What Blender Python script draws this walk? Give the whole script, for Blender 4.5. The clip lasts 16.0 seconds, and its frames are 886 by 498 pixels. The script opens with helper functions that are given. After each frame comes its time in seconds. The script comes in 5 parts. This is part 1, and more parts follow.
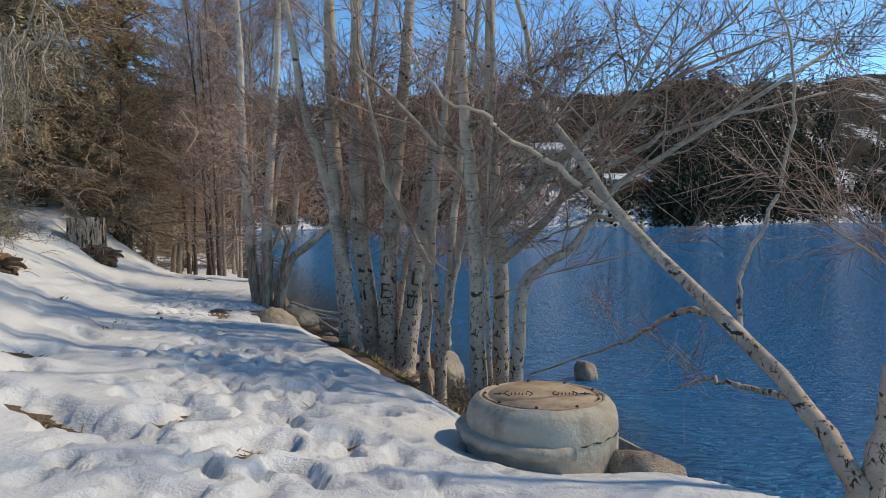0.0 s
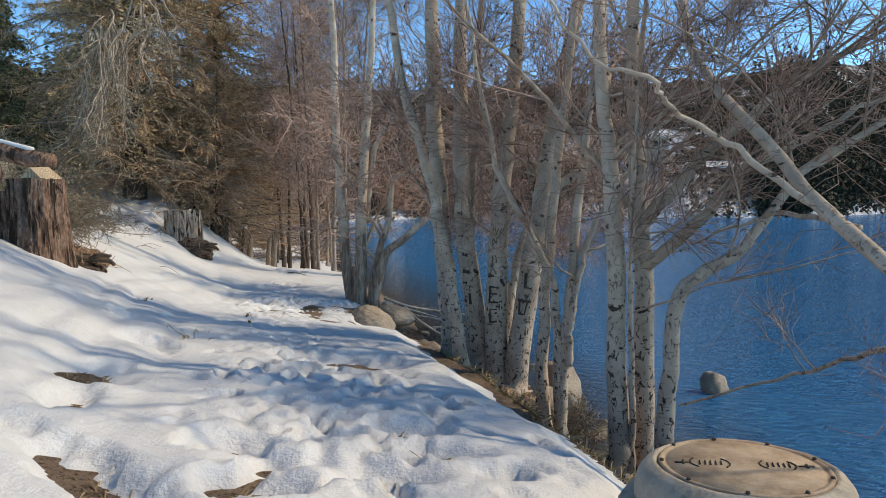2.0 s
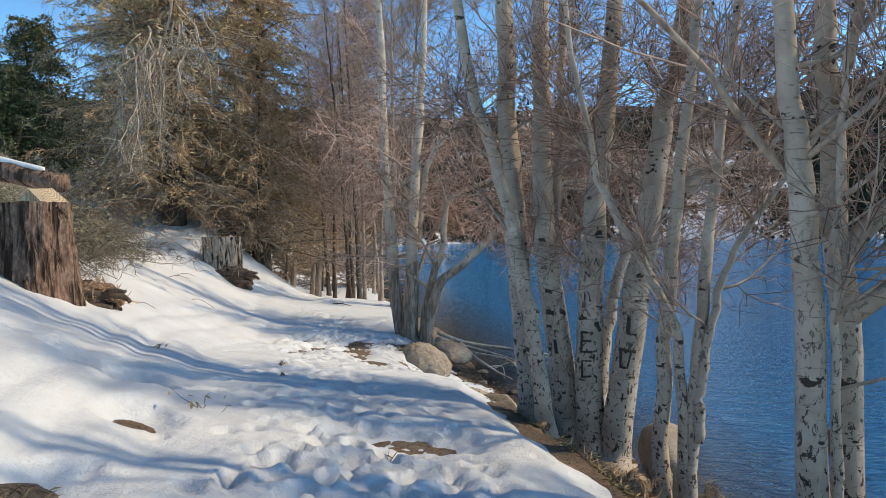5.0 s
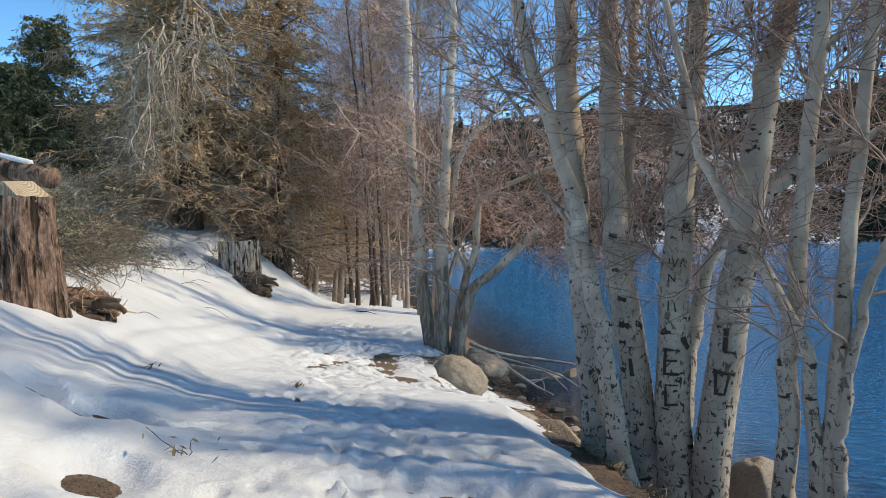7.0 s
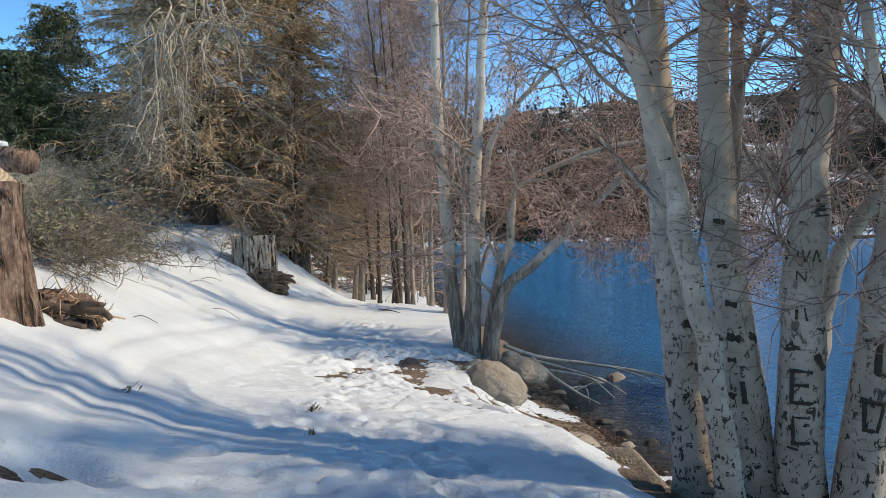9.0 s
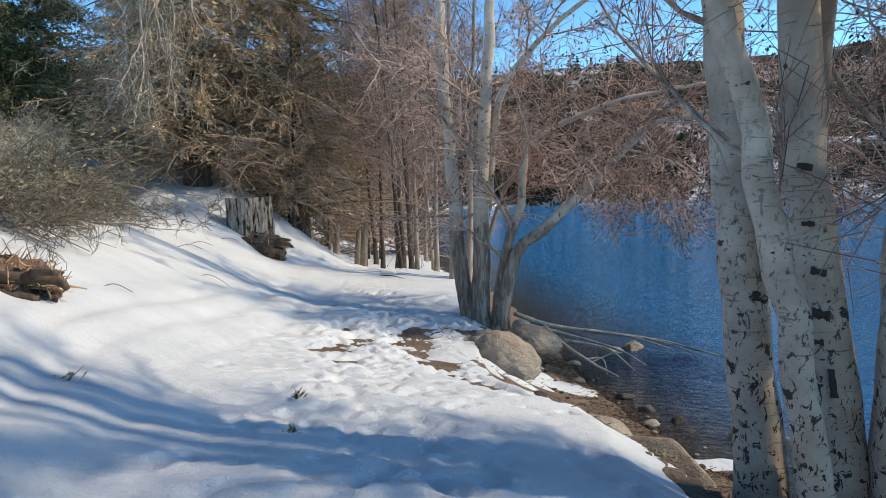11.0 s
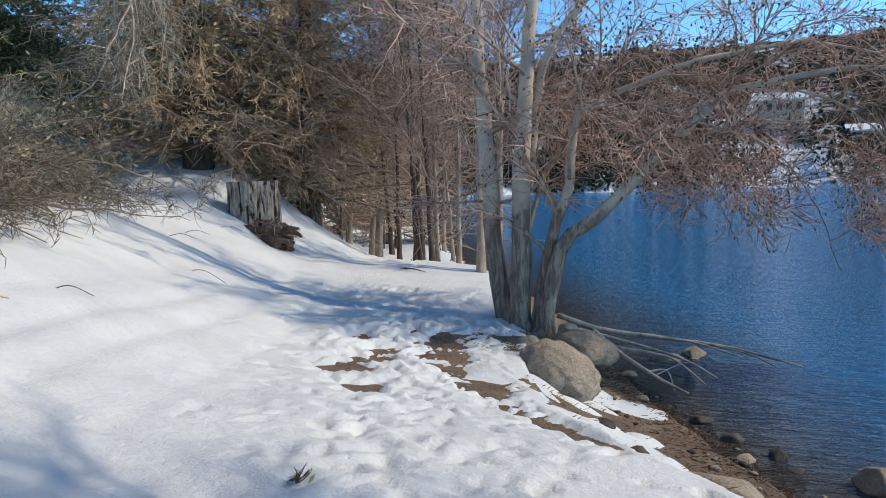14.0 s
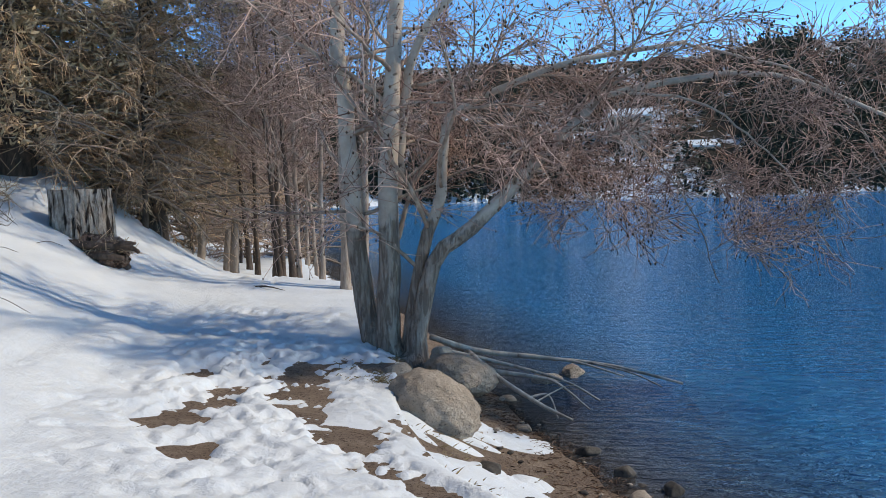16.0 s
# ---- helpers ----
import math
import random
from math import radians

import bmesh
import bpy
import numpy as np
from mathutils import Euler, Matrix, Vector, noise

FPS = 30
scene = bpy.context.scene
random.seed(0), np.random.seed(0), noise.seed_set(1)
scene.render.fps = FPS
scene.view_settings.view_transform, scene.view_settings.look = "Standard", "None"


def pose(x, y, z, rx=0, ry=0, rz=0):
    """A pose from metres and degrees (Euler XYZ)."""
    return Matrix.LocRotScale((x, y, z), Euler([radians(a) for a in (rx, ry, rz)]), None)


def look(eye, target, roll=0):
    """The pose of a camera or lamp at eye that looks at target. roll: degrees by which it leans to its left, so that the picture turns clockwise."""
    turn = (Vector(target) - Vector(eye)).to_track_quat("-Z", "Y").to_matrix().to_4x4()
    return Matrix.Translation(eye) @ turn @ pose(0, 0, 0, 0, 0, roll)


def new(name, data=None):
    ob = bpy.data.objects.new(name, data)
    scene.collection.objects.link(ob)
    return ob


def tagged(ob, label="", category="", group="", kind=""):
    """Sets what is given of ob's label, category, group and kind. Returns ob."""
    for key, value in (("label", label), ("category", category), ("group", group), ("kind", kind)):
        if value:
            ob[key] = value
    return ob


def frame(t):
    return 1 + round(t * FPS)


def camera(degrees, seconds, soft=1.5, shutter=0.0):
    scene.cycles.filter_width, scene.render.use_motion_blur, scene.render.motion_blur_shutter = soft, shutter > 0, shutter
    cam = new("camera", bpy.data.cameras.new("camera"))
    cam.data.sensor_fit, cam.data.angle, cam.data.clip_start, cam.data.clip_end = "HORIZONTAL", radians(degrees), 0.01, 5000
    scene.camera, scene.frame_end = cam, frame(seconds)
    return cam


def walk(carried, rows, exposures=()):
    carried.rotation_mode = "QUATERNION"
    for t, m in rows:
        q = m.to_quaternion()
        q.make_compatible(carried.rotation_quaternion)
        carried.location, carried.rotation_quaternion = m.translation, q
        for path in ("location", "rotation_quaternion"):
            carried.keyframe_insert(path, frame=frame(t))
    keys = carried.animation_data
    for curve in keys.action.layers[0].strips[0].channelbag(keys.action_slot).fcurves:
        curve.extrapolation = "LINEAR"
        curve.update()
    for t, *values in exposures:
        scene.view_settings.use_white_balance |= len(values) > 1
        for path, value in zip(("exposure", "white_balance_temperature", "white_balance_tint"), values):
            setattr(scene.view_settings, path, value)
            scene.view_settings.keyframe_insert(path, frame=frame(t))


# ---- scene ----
cam = camera(61.6, 16.0, soft=0.55)
PATH = [
    (0.0, (0.056, 0.007, 1.536), (0.065, 2.004, 1.44), 0.03),
    (0.5, (-0.044, 0.406, 1.559), (-0.245, 2.393, 1.448), -0.06),
    (1.0, (-0.062, 0.722, 1.559), (-0.289, 2.705, 1.44), -0.16),
    (1.5, (-0.131, 1.07, 1.561), (-0.361, 3.053, 1.436), -0.16),
    (2.0, (-0.309, 1.409, 1.582), (-0.541, 3.392, 1.46), -0.16),
    (2.5, (-0.374, 1.783, 1.548), (-0.615, 3.766, 1.457), -0.36),
    (3.0, (-0.5, 2.143, 1.501), (-0.765, 4.124, 1.423), -0.36),
    (3.5, (-0.606, 2.467, 1.549), (-0.89, 4.445, 1.475), -0.46),
    (4.0, (-0.648, 2.808, 1.567), (-0.949, 4.784, 1.501), -0.66),
    (4.2, (-0.688, 2.935, 1.592), (-1.0, 4.91, 1.526), -0.66),
    (6.3, (-1.288, 4.384, 1.511), (-1.674, 6.346, 1.474), -0.75),
    (6.5, (-1.315, 4.543, 1.493), (-1.703, 6.505, 1.453), -0.85),
    (7.0, (-1.437, 4.912, 1.477), (-1.847, 6.869, 1.438), -0.95),
    (7.5, (-1.643, 5.293, 1.485), (-2.071, 7.246, 1.443), -1.05),
    (8.0, (-1.782, 5.71, 1.456), (-2.221, 7.66, 1.41), -1.15),
    (8.5, (-1.933, 6.096, 1.426), (-2.384, 8.044, 1.376), -1.25),
    (9.0, (-2.001, 6.387, 1.43), (-2.462, 8.333, 1.377), -1.35),
    (9.2, (-1.983, 6.495, 1.436), (-2.448, 8.439, 1.38), -1.55),
    (11.3, (-2.382, 7.667, 1.336), (-2.857, 9.603, 1.177), -1.55),
    (11.5, (-2.442, 7.806, 1.333), (-2.917, 9.742, 1.171), -1.55),
    (12.0, (-2.51, 8.148, 1.293), (-2.984, 10.084, 1.13), -1.45),
    (12.5, (-2.71, 8.417, 1.27), (-3.19, 10.351, 1.099), -1.35),
    (13.0, (-2.939, 8.706, 1.271), (-3.426, 10.637, 1.089), -1.35),
    (13.5, (-3.031, 9.078, 1.254), (-3.524, 11.007, 1.067), -1.35),
    (14.0, (-3.162, 9.476, 1.237), (-3.665, 11.404, 1.057), -1.45),
    (14.5, (-3.126, 9.832, 1.239), (-3.619, 11.762, 1.064), -1.55),
    (15.0, (-3.192, 10.153, 1.229), (-3.594, 12.105, 1.059), -1.55),
    (15.5, (-3.297, 10.486, 1.21), (-3.499, 12.469, 1.045), -1.36),
    (16.0, (-3.368, 10.794, 1.189), (-3.52, 12.782, 1.03), -1.26),
]
walk(cam, [(t, look(eye, target, roll)) for t, eye, target, roll in PATH], [(0, 0.42, 10400, 9), (2.5, 0.68, 10800, 9), (8, 0.82, 10000, 7), (12, 0.80, 9300, 7), (14, 0.68, 8900, 7), (16, 0.66, 8600, 7)])

# ---- light ----
SUN_EL, SUN_AZ = radians(43), radians(79)
world = bpy.data.worlds.new("sky")
scene.world = world
world.use_nodes = True
wn = world.node_tree.nodes
sky = wn.new("ShaderNodeTexSky")
sky.sky_type, sky.sun_disc = "NISHITA", False
sky.sun_elevation, sky.sun_rotation = SUN_EL, SUN_AZ
sky.altitude, sky.air_density, sky.dust_density, sky.ozone_density = 2500, 0.6, 0.45, 4.0
vivid = wn.new("ShaderNodeHueSaturation")
vivid.inputs["Hue"].default_value, vivid.inputs["Saturation"].default_value = 0.488, 1.12
world.node_tree.links.new(sky.outputs[0], vivid.inputs["Color"])
deeper = wn.new("ShaderNodeGamma")
deeper.inputs["Gamma"].default_value = 1.33
world.node_tree.links.new(vivid.outputs[0], deeper.inputs["Color"])
world.node_tree.links.new(deeper.outputs[0], wn["Background"].inputs[0])
wn["Background"].inputs[1].default_value = 0.178
sun_data = bpy.data.lights.new("sun", "SUN")
sun_data.energy, sun_data.angle, sun_data.color = 2.2, radians(1.5), (1.0, 0.99, 0.98)
sun = new("sun", sun_data)
to_sun = Vector((math.sin(SUN_AZ) * math.cos(SUN_EL), math.cos(SUN_AZ) * math.cos(SUN_EL), math.sin(SUN_EL)))
sun.matrix_world = look(to_sun * 60, (0, 0, 0))


# ---- materials ----
class Mat:
    """A node material with a few shorthands."""

    def __init__(self, name, rough=0.8, spec=0.3):
        self.m = bpy.data.materials.new(name)
        self.m.use_nodes = True
        self.t = self.m.node_tree
        self.b = self.t.nodes["Principled BSDF"]
        self.b.inputs["Roughness"].default_value = rough
        self.b.inputs["Specular IOR Level"].default_value = spec

    def put(self, socket, value):
        if isinstance(value, bpy.types.NodeSocket):
            self.t.links.new(value, socket)
        else:
            socket.default_value = value

    def coord(self, scale=(1, 1, 1), kind="Object"):
        c = self.t.nodes.new("ShaderNodeTexCoord")
        mp = self.t.nodes.new("ShaderNodeMapping")
        self.put(mp.inputs["Vector"], c.outputs[kind])
        mp.inputs["Scale"].default_value = scale
        return mp.outputs[0]

    def noise(self, scale, detail=4, rough=0.6, vec=None, distort=0.0):
        n = self.t.nodes.new("ShaderNodeTexNoise")
        n.inputs["Scale"].default_value = scale
        n.inputs["Detail"].default_value = detail
        n.inputs["Roughness"].default_value = rough
        n.inputs["Distortion"].default_value = distort
        self.put(n.inputs["Vector"], vec if vec is not None else self.coord())
        return n.outputs[0]

    def voronoi(self, scale, vec=None, feature="F1"):
        n = self.t.nodes.new("ShaderNodeTexVoronoi")
        n.feature = feature
        n.inputs["Scale"].default_value = scale
        self.put(n.inputs["Vector"], vec if vec is not None else self.coord())
        return n.outputs[0]

    def ramp(self, fac, stops):
        r = self.t.nodes.new("ShaderNodeValToRGB")
        e = r.color_ramp.elements
        while len(e) < len(stops):
            e.new(0.5)
        for el, (p, c) in zip(e, stops):
            el.position = p
            el.color = (*c, 1) if len(c) == 3 else c
        self.put(r.inputs[0], fac)
        return r.outputs[0]

    def mix(self, fac, a, b, how="MIX"):
        n = self.t.nodes.new("ShaderNodeMix")
        n.data_type, n.blend_type = "RGBA", how
        self.put(n.inputs[0], fac)
        for s, v in ((n.inputs[6], a), (n.inputs[7], b)):
            self.put(s, (*v, 1) if isinstance(v, tuple) and len(v) == 3 else v)
        return n.outputs[2]

    def math(self, op, a, b):
        n = self.t.nodes.new("ShaderNodeMath")
        n.operation = op
        self.put(n.inputs[0], a)
        self.put(n.inputs[1], b)
        return n.outputs[0]

    def attr(self, name):
        n = self.t.nodes.new("ShaderNodeAttribute")
        n.attribute_name = name
        return n.outputs["Fac"]

    def island(self):
        return self.t.nodes.new("ShaderNodeNewGeometry").outputs["Random Per Island"]

    def rand(self):
        return self.t.nodes.new("ShaderNodeObjectInfo").outputs["Random"]

    def color(self, c):
        self.put(self.b.inputs["Base Color"], (*c, 1) if isinstance(c, tuple) else c)
        return self

    def bump(self, h, strength=0.5, dist=0.02):
        n = self.t.nodes.new("ShaderNodeBump")
        n.inputs["Strength"].default_value = strength
        n.inputs["Distance"].default_value = dist
        self.put(n.inputs["Height"], h)
        self.put(self.b.inputs["Normal"], n.outputs[0])
        return self


BLACK, WHITE = (0, 0, 0), (1, 1, 1)


def make_snow():
    m = Mat("old_snow", 0.55, 0.25)
    dirt = m.ramp(m.noise(1.3, 5, 0.7), [(0.5, BLACK), (0.72, WHITE)])
    specks = m.ramp(m.voronoi(9), [(0.0, WHITE), (0.10, BLACK)])
    grime = m.math("MULTIPLY", dirt, m.ramp(m.noise(26, 4, 0.7), [(0.45, BLACK), (0.75, WHITE)]))
    c = m.mix(m.ramp(m.noise(0.9, 5, 0.65), [(0.35, BLACK), (0.65, WHITE)]), (0.665, 0.68, 0.695), (0.565, 0.585, 0.61))
    c = m.mix(m.math("MULTIPLY", grime, 0.45), c, (0.42, 0.37, 0.31))
    c = m.mix(m.math("MULTIPLY", specks, m.math("MULTIPLY", dirt, 0.6)), c, (0.16, 0.12, 0.09))
    m.color(c)
    m.b.inputs["Subsurface Weight"].default_value = 0.0
    h = m.math("ADD", m.noise(14, 5, 0.65), m.math("MULTIPLY", m.noise(60, 3, 0.7), 0.30))
    return m.bump(h, 0.7, 0.035).m


def make_dirt():
    m = Mat("shore_soil", 0.95, 0.15)
    c = m.ramp(m.noise(2.2, 6, 0.7), [(0.3, (0.115, 0.078, 0.058)), (0.48, (0.19, 0.133, 0.10)), (0.72, (0.30, 0.228, 0.172))])
    c = m.mix(m.ramp(m.noise(55, 4, 0.8), [(0.5, BLACK), (0.7, WHITE)]), c, (0.27, 0.205, 0.15))
    c = m.mix(m.ramp(m.noise(30, 3, 0.8), [(0.52, BLACK), (0.64, WHITE)]), c, (0.06, 0.038, 0.027))
    m.color(c)
    return m.bump(m.noise(38, 6, 0.75), 0.9, 0.04).m


def make_water():
    m = Mat("lake_water", 0.10, 0.5)
    m.b.inputs["IOR"].default_value = 1.33
    deep = m.attr("depth")
    # brown near the shore; farther out, blue sky reflection put into the base colour
    c = m.mix(m.ramp(deep, [(0.0, BLACK), (0.8, WHITE)]), (0.09, 0.075, 0.065), (0.02, 0.265, 0.58))
    m.color(c)
    v = m.coord((0.55, 1.9, 1))
    h = m.math("ADD", m.noise(1.1, 3, 0.55, v, 0.6), m.math("MULTIPLY", m.noise(4.2, 4, 0.65, v, 0.4), 1.0))
    return m.bump(h, 1.0, 0.65).m


def make_pale_bark():
    m = Mat("pale_alder_bark", 0.85, 0.2)
    v = m.coord((1, 1, 0.35))
    c = m.ramp(m.noise(3.0, 5, 0.6, m.coord()), [(0.3, (0.315, 0.24, 0.188)), (0.55, (0.45, 0.36, 0.29)), (0.75, (0.58, 0.48, 0.395))])
    rings = m.ramp(m.noise(3.2, 4, 0.65, m.coord((1.6, 1.6, 14))), [(0.61, BLACK), (0.67, WHITE)])
    c = m.mix(m.math("MULTIPLY", rings, 0.8), c, (0.16, 0.13, 0.10))
    scars = m.ramp(m.noise(5.5, 3, 0.6, m.coord((1, 1, 1.8))), [(0.635, BLACK), (0.665, WHITE)])
    c = m.mix(scars, c, (0.055, 0.042, 0.034))
    c = m.mix(m.ramp(m.attr("low"), [(0.0, BLACK), (1.0, WHITE)]), c, m.mix(m.ramp(m.noise(20.0, 5, 0.7, m.coord((1, 1, 0.6)), 0.9), [(0.56, BLACK), (0.585, WHITE)]), c, (0.05, 0.038, 0.03)))
    m.color(c)
    h = m.math("ADD", m.noise(24, 5, 0.7, v), m.math("MULTIPLY", rings, -0.6))
    return m.bump(h, 0.5, 0.012).m


def make_furrowed_bark():
    m = Mat("furrowed_alder_bark", 0.9, 0.15)
    c = m.ramp(m.noise(3.0, 5, 0.6), [(0.3, (0.37, 0.29, 0.235)), (0.55, (0.51, 0.42, 0.345)), (0.75, (0.62, 0.53, 0.45))])
    scars = m.ramp(m.noise(5.0, 4, 0.65, m.coord((1, 1, 1.4))), [(0.62, BLACK), (0.67, WHITE)])
    c = m.mix(m.math("MULTIPLY", scars, 0.8), c, (0.10, 0.075, 0.06))
    v = m.coord((1, 1, 0.16))
    crack = m.ramp(m.noise(15, 4, 0.6, v, 0.6), [(0.42, BLACK), (0.56, WHITE)])
    old = m.mix(crack, (0.19, 0.145, 0.115), m.ramp(m.noise(9, 5, 0.7, m.coord((1, 1, 0.4))), [(0.3, (0.26, 0.205, 0.165)), (0.7, (0.46, 0.385, 0.32))]))
    edge = m.math("ADD", m.attr("low"), m.math("MULTIPLY", m.noise(2.2, 4, 0.7, m.coord((1, 1, 0.5))), 0.9))
    low = m.ramp(edge, [(0.95, BLACK), (1.15, WHITE)])
    m.color(m.mix(low, c, old))
    h = m.math("ADD", m.math("MULTIPLY", m.math("MULTIPLY", crack, low), 1.4), m.math("MULTIPLY", m.noise(26, 5, 0.7, v), 0.5))
    return m.bump(h, 0.8, 0.02).m


def make_grey_bark(name, dark, light):
    m = Mat(name, 0.9, 0.15)
    v = m.coord((1, 1, 0.25))
    m.color(m.ramp(m.noise(9, 5, 0.7, v), [(0.32, dark), (0.7, light)]))
    return m.bump(m.noise(30, 5, 0.7, v), 0.7, 0.015).m


def make_twig(name, dark, light):
    m = Mat(name, 0.8, 0.2)
    m.color(m.mix(m.island(), dark, light))
    return m.m


def make_leaf(name, dark, light, dry, dry_share=0.2):
    m = Mat(name, 0.7, 0.25)
    c = m.mix(m.island(), dark, light)
    c = m.mix(m.ramp(m.noise(0.9, 3), [(0.62 - dry_share, BLACK), (0.8 - dry_share, WHITE)]), c, dry)
    m.color(c)
    return m.m


def make_stone():
    m = Mat("granite", 0.9, 0.2)
    c = m.ramp(m.noise(2.5, 6, 0.7), [(0.3, (0.26, 0.19, 0.138)), (0.52, (0.42, 0.325, 0.248)), (0.75, (0.55, 0.455, 0.365))])
    c = m.mix(m.ramp(m.noise(45, 3, 0.8), [(0.56, BLACK), (0.64, WHITE)]), c, (0.10, 0.085, 0.07))
    c = m.mix(m.math("MULTIPLY", m.rand(), 0.35), c, (0.46, 0.42, 0.36))
    m.color(c)
    return m.bump(m.math("ADD", m.noise(11, 6, 0.7), m.math("MULTIPLY", m.noise(60, 3, 0.7), 0.4)), 1.0, 0.06).m


def make_concrete():
    m = Mat("weathered_concrete", 0.9, 0.2)
    c = m.ramp(m.noise(3, 6, 0.65), [(0.3, (0.30, 0.255, 0.20)), (0.6, (0.47, 0.415, 0.345)), (0.8, (0.56, 0.51, 0.44))])
    c = m.mix(m.ramp(m.noise(4, 5, 0.7, m.coord((1, 1, 0.3))), [(0.55, BLACK), (0.75, WHITE)]), c, (0.20, 0.17, 0.14))
    m.color(c)
    return m.bump(m.math("ADD", m.noise(18, 6, 0.7), m.math("MULTIPLY", m.voronoi(30), 0.4)), 0.5, 0.02).m


def make_rust():
    m = Mat("rusty_cast_iron", 0.8, 0.3)
    m.color(m.ramp(m.noise(7, 6, 0.7), [(0.3, (0.24, 0.165, 0.11)), (0.55, (0.40, 0.30, 0.215)), (0.8, (0.50, 0.41, 0.32))]))
    return m.bump(m.noise(50, 4, 0.7), 0.4, 0.01).m


def make_stump_bark(name, dark, mid, light):
    m = Mat(name, 0.95, 0.1)
    v = m.coord((1, 1, 0.22))
    crack = m.ramp(m.noise(8.5, 3, 0.55, v, 0.5), [(0.38, BLACK), (0.50, WHITE)])
    c = m.ramp(m.noise(16, 6, 0.75, m.coord((1, 1, 0.45))), [(0.3, dark), (0.5, mid), (0.72, light)])
    m.color(m.mix(crack, (0.05, 0.034, 0.026), c))
    return m.bump(m.math("ADD", crack, m.math("MULTIPLY", m.noise(34, 5, 0.7, v), 0.6)), 1.0, 0.05).m


def make_cut_wood():
    m = Mat("sawn_stump_wood", 0.85, 0.2)
    w = m.t.nodes.new("ShaderNodeTexWave")
    w.wave_type, w.rings_direction = "RINGS", "Z"
    w.inputs["Scale"].default_value, w.inputs["Distortion"].default_value = 9, 3
    m.put(w.inputs["Vector"], m.coord())
    c = m.ramp(w.outputs[0], [(0.2, (0.33, 0.24, 0.16)), (0.8, (0.50, 0.41, 0.30))])
    m.color(m.mix(m.ramp(m.noise(5, 5, 0.7), [(0.5, BLACK), (0.75, WHITE)]), c, (0.26, 0.15, 0.085)))
    return m.bump(m.noise(40, 4), 0.5, 0.01).m


def make_hill():
    m = Mat("wooded_snowy_hillside", 0.95, 0.1)
    n = m.noise(0.035, 6, 0.7)
    c = m.ramp(m.noise(0.16, 6, 0.75), [(0.30, (0.017, 0.017, 0.012)), (0.52, (0.042, 0.033, 0.026)), (0.72, (0.085, 0.066, 0.051))])
    s = m.math("ADD", m.math("MULTIPLY", n, 0.8), m.math("MULTIPLY", m.noise(0.45, 5, 0.75), 0.35))
    s = m.ramp(m.math("ADD", s, m.math("MULTIPLY", m.attr("snow"), 0.16)), [(0.60, BLACK), (0.70, WHITE)])
    m.color(m.mix(s, c, (0.72, 0.74, 0.79)))
    return m.bump(m.noise(0.5, 5, 0.7), 1.0, 1.5).m


SNOW, DIRT, WATER = make_snow(), make_dirt(), make_water()
PALE, FURROWED = make_pale_bark(), make_furrowed_bark()
GREY = make_grey_bark("grey_brown_bark", (0.13, 0.10, 0.08), (0.34, 0.27, 0.22))
DARKB = make_grey_bark("dark_bark", (0.045, 0.033, 0.027), (0.155, 0.11, 0.085))
DEAD = make_grey_bark("bleached_dead_wood", (0.24, 0.20, 0.165), (0.56, 0.50, 0.43))
LIMB = make_grey_bark("grey_limb_bark", (0.21, 0.145, 0.11), (0.55, 0.43, 0.345))
TWIG_PALE = make_twig("pale_twigs", (0.12, 0.07, 0.057), (0.44, 0.30, 0.245))
# red-brown twigs brighter than TWIG_RED: sunlight on the crown put into the colour
TWIG_SUNLIT = make_twig("sunlit_red_brown_twigs", (0.17, 0.085, 0.064), (0.78, 0.52, 0.41))
TWIG_RED = make_twig("reddish_twigs", (0.10, 0.055, 0.044), (0.58, 0.40, 0.325))
TWIG_BROWN = make_twig("brown_twigs", (0.18, 0.105, 0.06), (0.78, 0.53, 0.34))
TWIG_GREY = make_twig("grey_twigs", (0.10, 0.08, 0.058), (0.62, 0.54, 0.43))
TWIG_DARK = make_twig("dark_grey_twigs", (0.06, 0.046, 0.034), (0.30, 0.245, 0.185))
CONE = make_twig("dark_alder_cones", (0.06, 0.035, 0.025), (0.15, 0.09, 0.06))
NEEDLE = make_leaf("olive_needles", (0.10, 0.085, 0.044), (0.36, 0.285, 0.165), (0.46, 0.33, 0.20), 0.32)
NEEDLE_DARK = make_leaf("dark_green_needles", (0.025, 0.035, 0.017), (0.12, 0.14, 0.065), (0.20, 0.165, 0.09), 0.06)
SHRUB_LEAF = make_leaf("grey_green_leaves", (0.12, 0.12, 0.07), (0.26, 0.245, 0.16), (0.30, 0.23, 0.15), 0.15)
GRASS = make_leaf("dry_grass", (0.16, 0.11, 0.055), (0.33, 0.25, 0.14), (0.12, 0.08, 0.045), 0.1)
GRASS_DARK = make_twig("wet_litter", (0.045, 0.026, 0.018), (0.22, 0.13, 0.085))
STONE, CONCRETE, RUST = make_stone(), make_concrete(), make_rust()
STUMP_BARK, CUT = make_stump_bark("pine_stump_bark", (0.085, 0.048, 0.036), (0.21, 0.13, 0.098), (0.42, 0.31, 0.245)), make_cut_wood()
STUMP_PALE = make_stump_bark("pale_stump_bark", (0.24, 0.18, 0.14), (0.42, 0.34, 0.275), (0.60, 0.51, 0.43))
WET = make_grey_bark("wet_dark_stone", (0.035, 0.03, 0.027), (0.11, 0.095, 0.08))
HILL = make_hill()
FAR_WOOD = make_leaf("far_evergreens", (0.012, 0.016, 0.010), (0.045, 0.048, 0.028), (0.07, 0.055, 0.04), 0.1)
FAR_BRUSH = make_twig("far_brush", (0.05, 0.034, 0.027), (0.20, 0.145, 0.115))
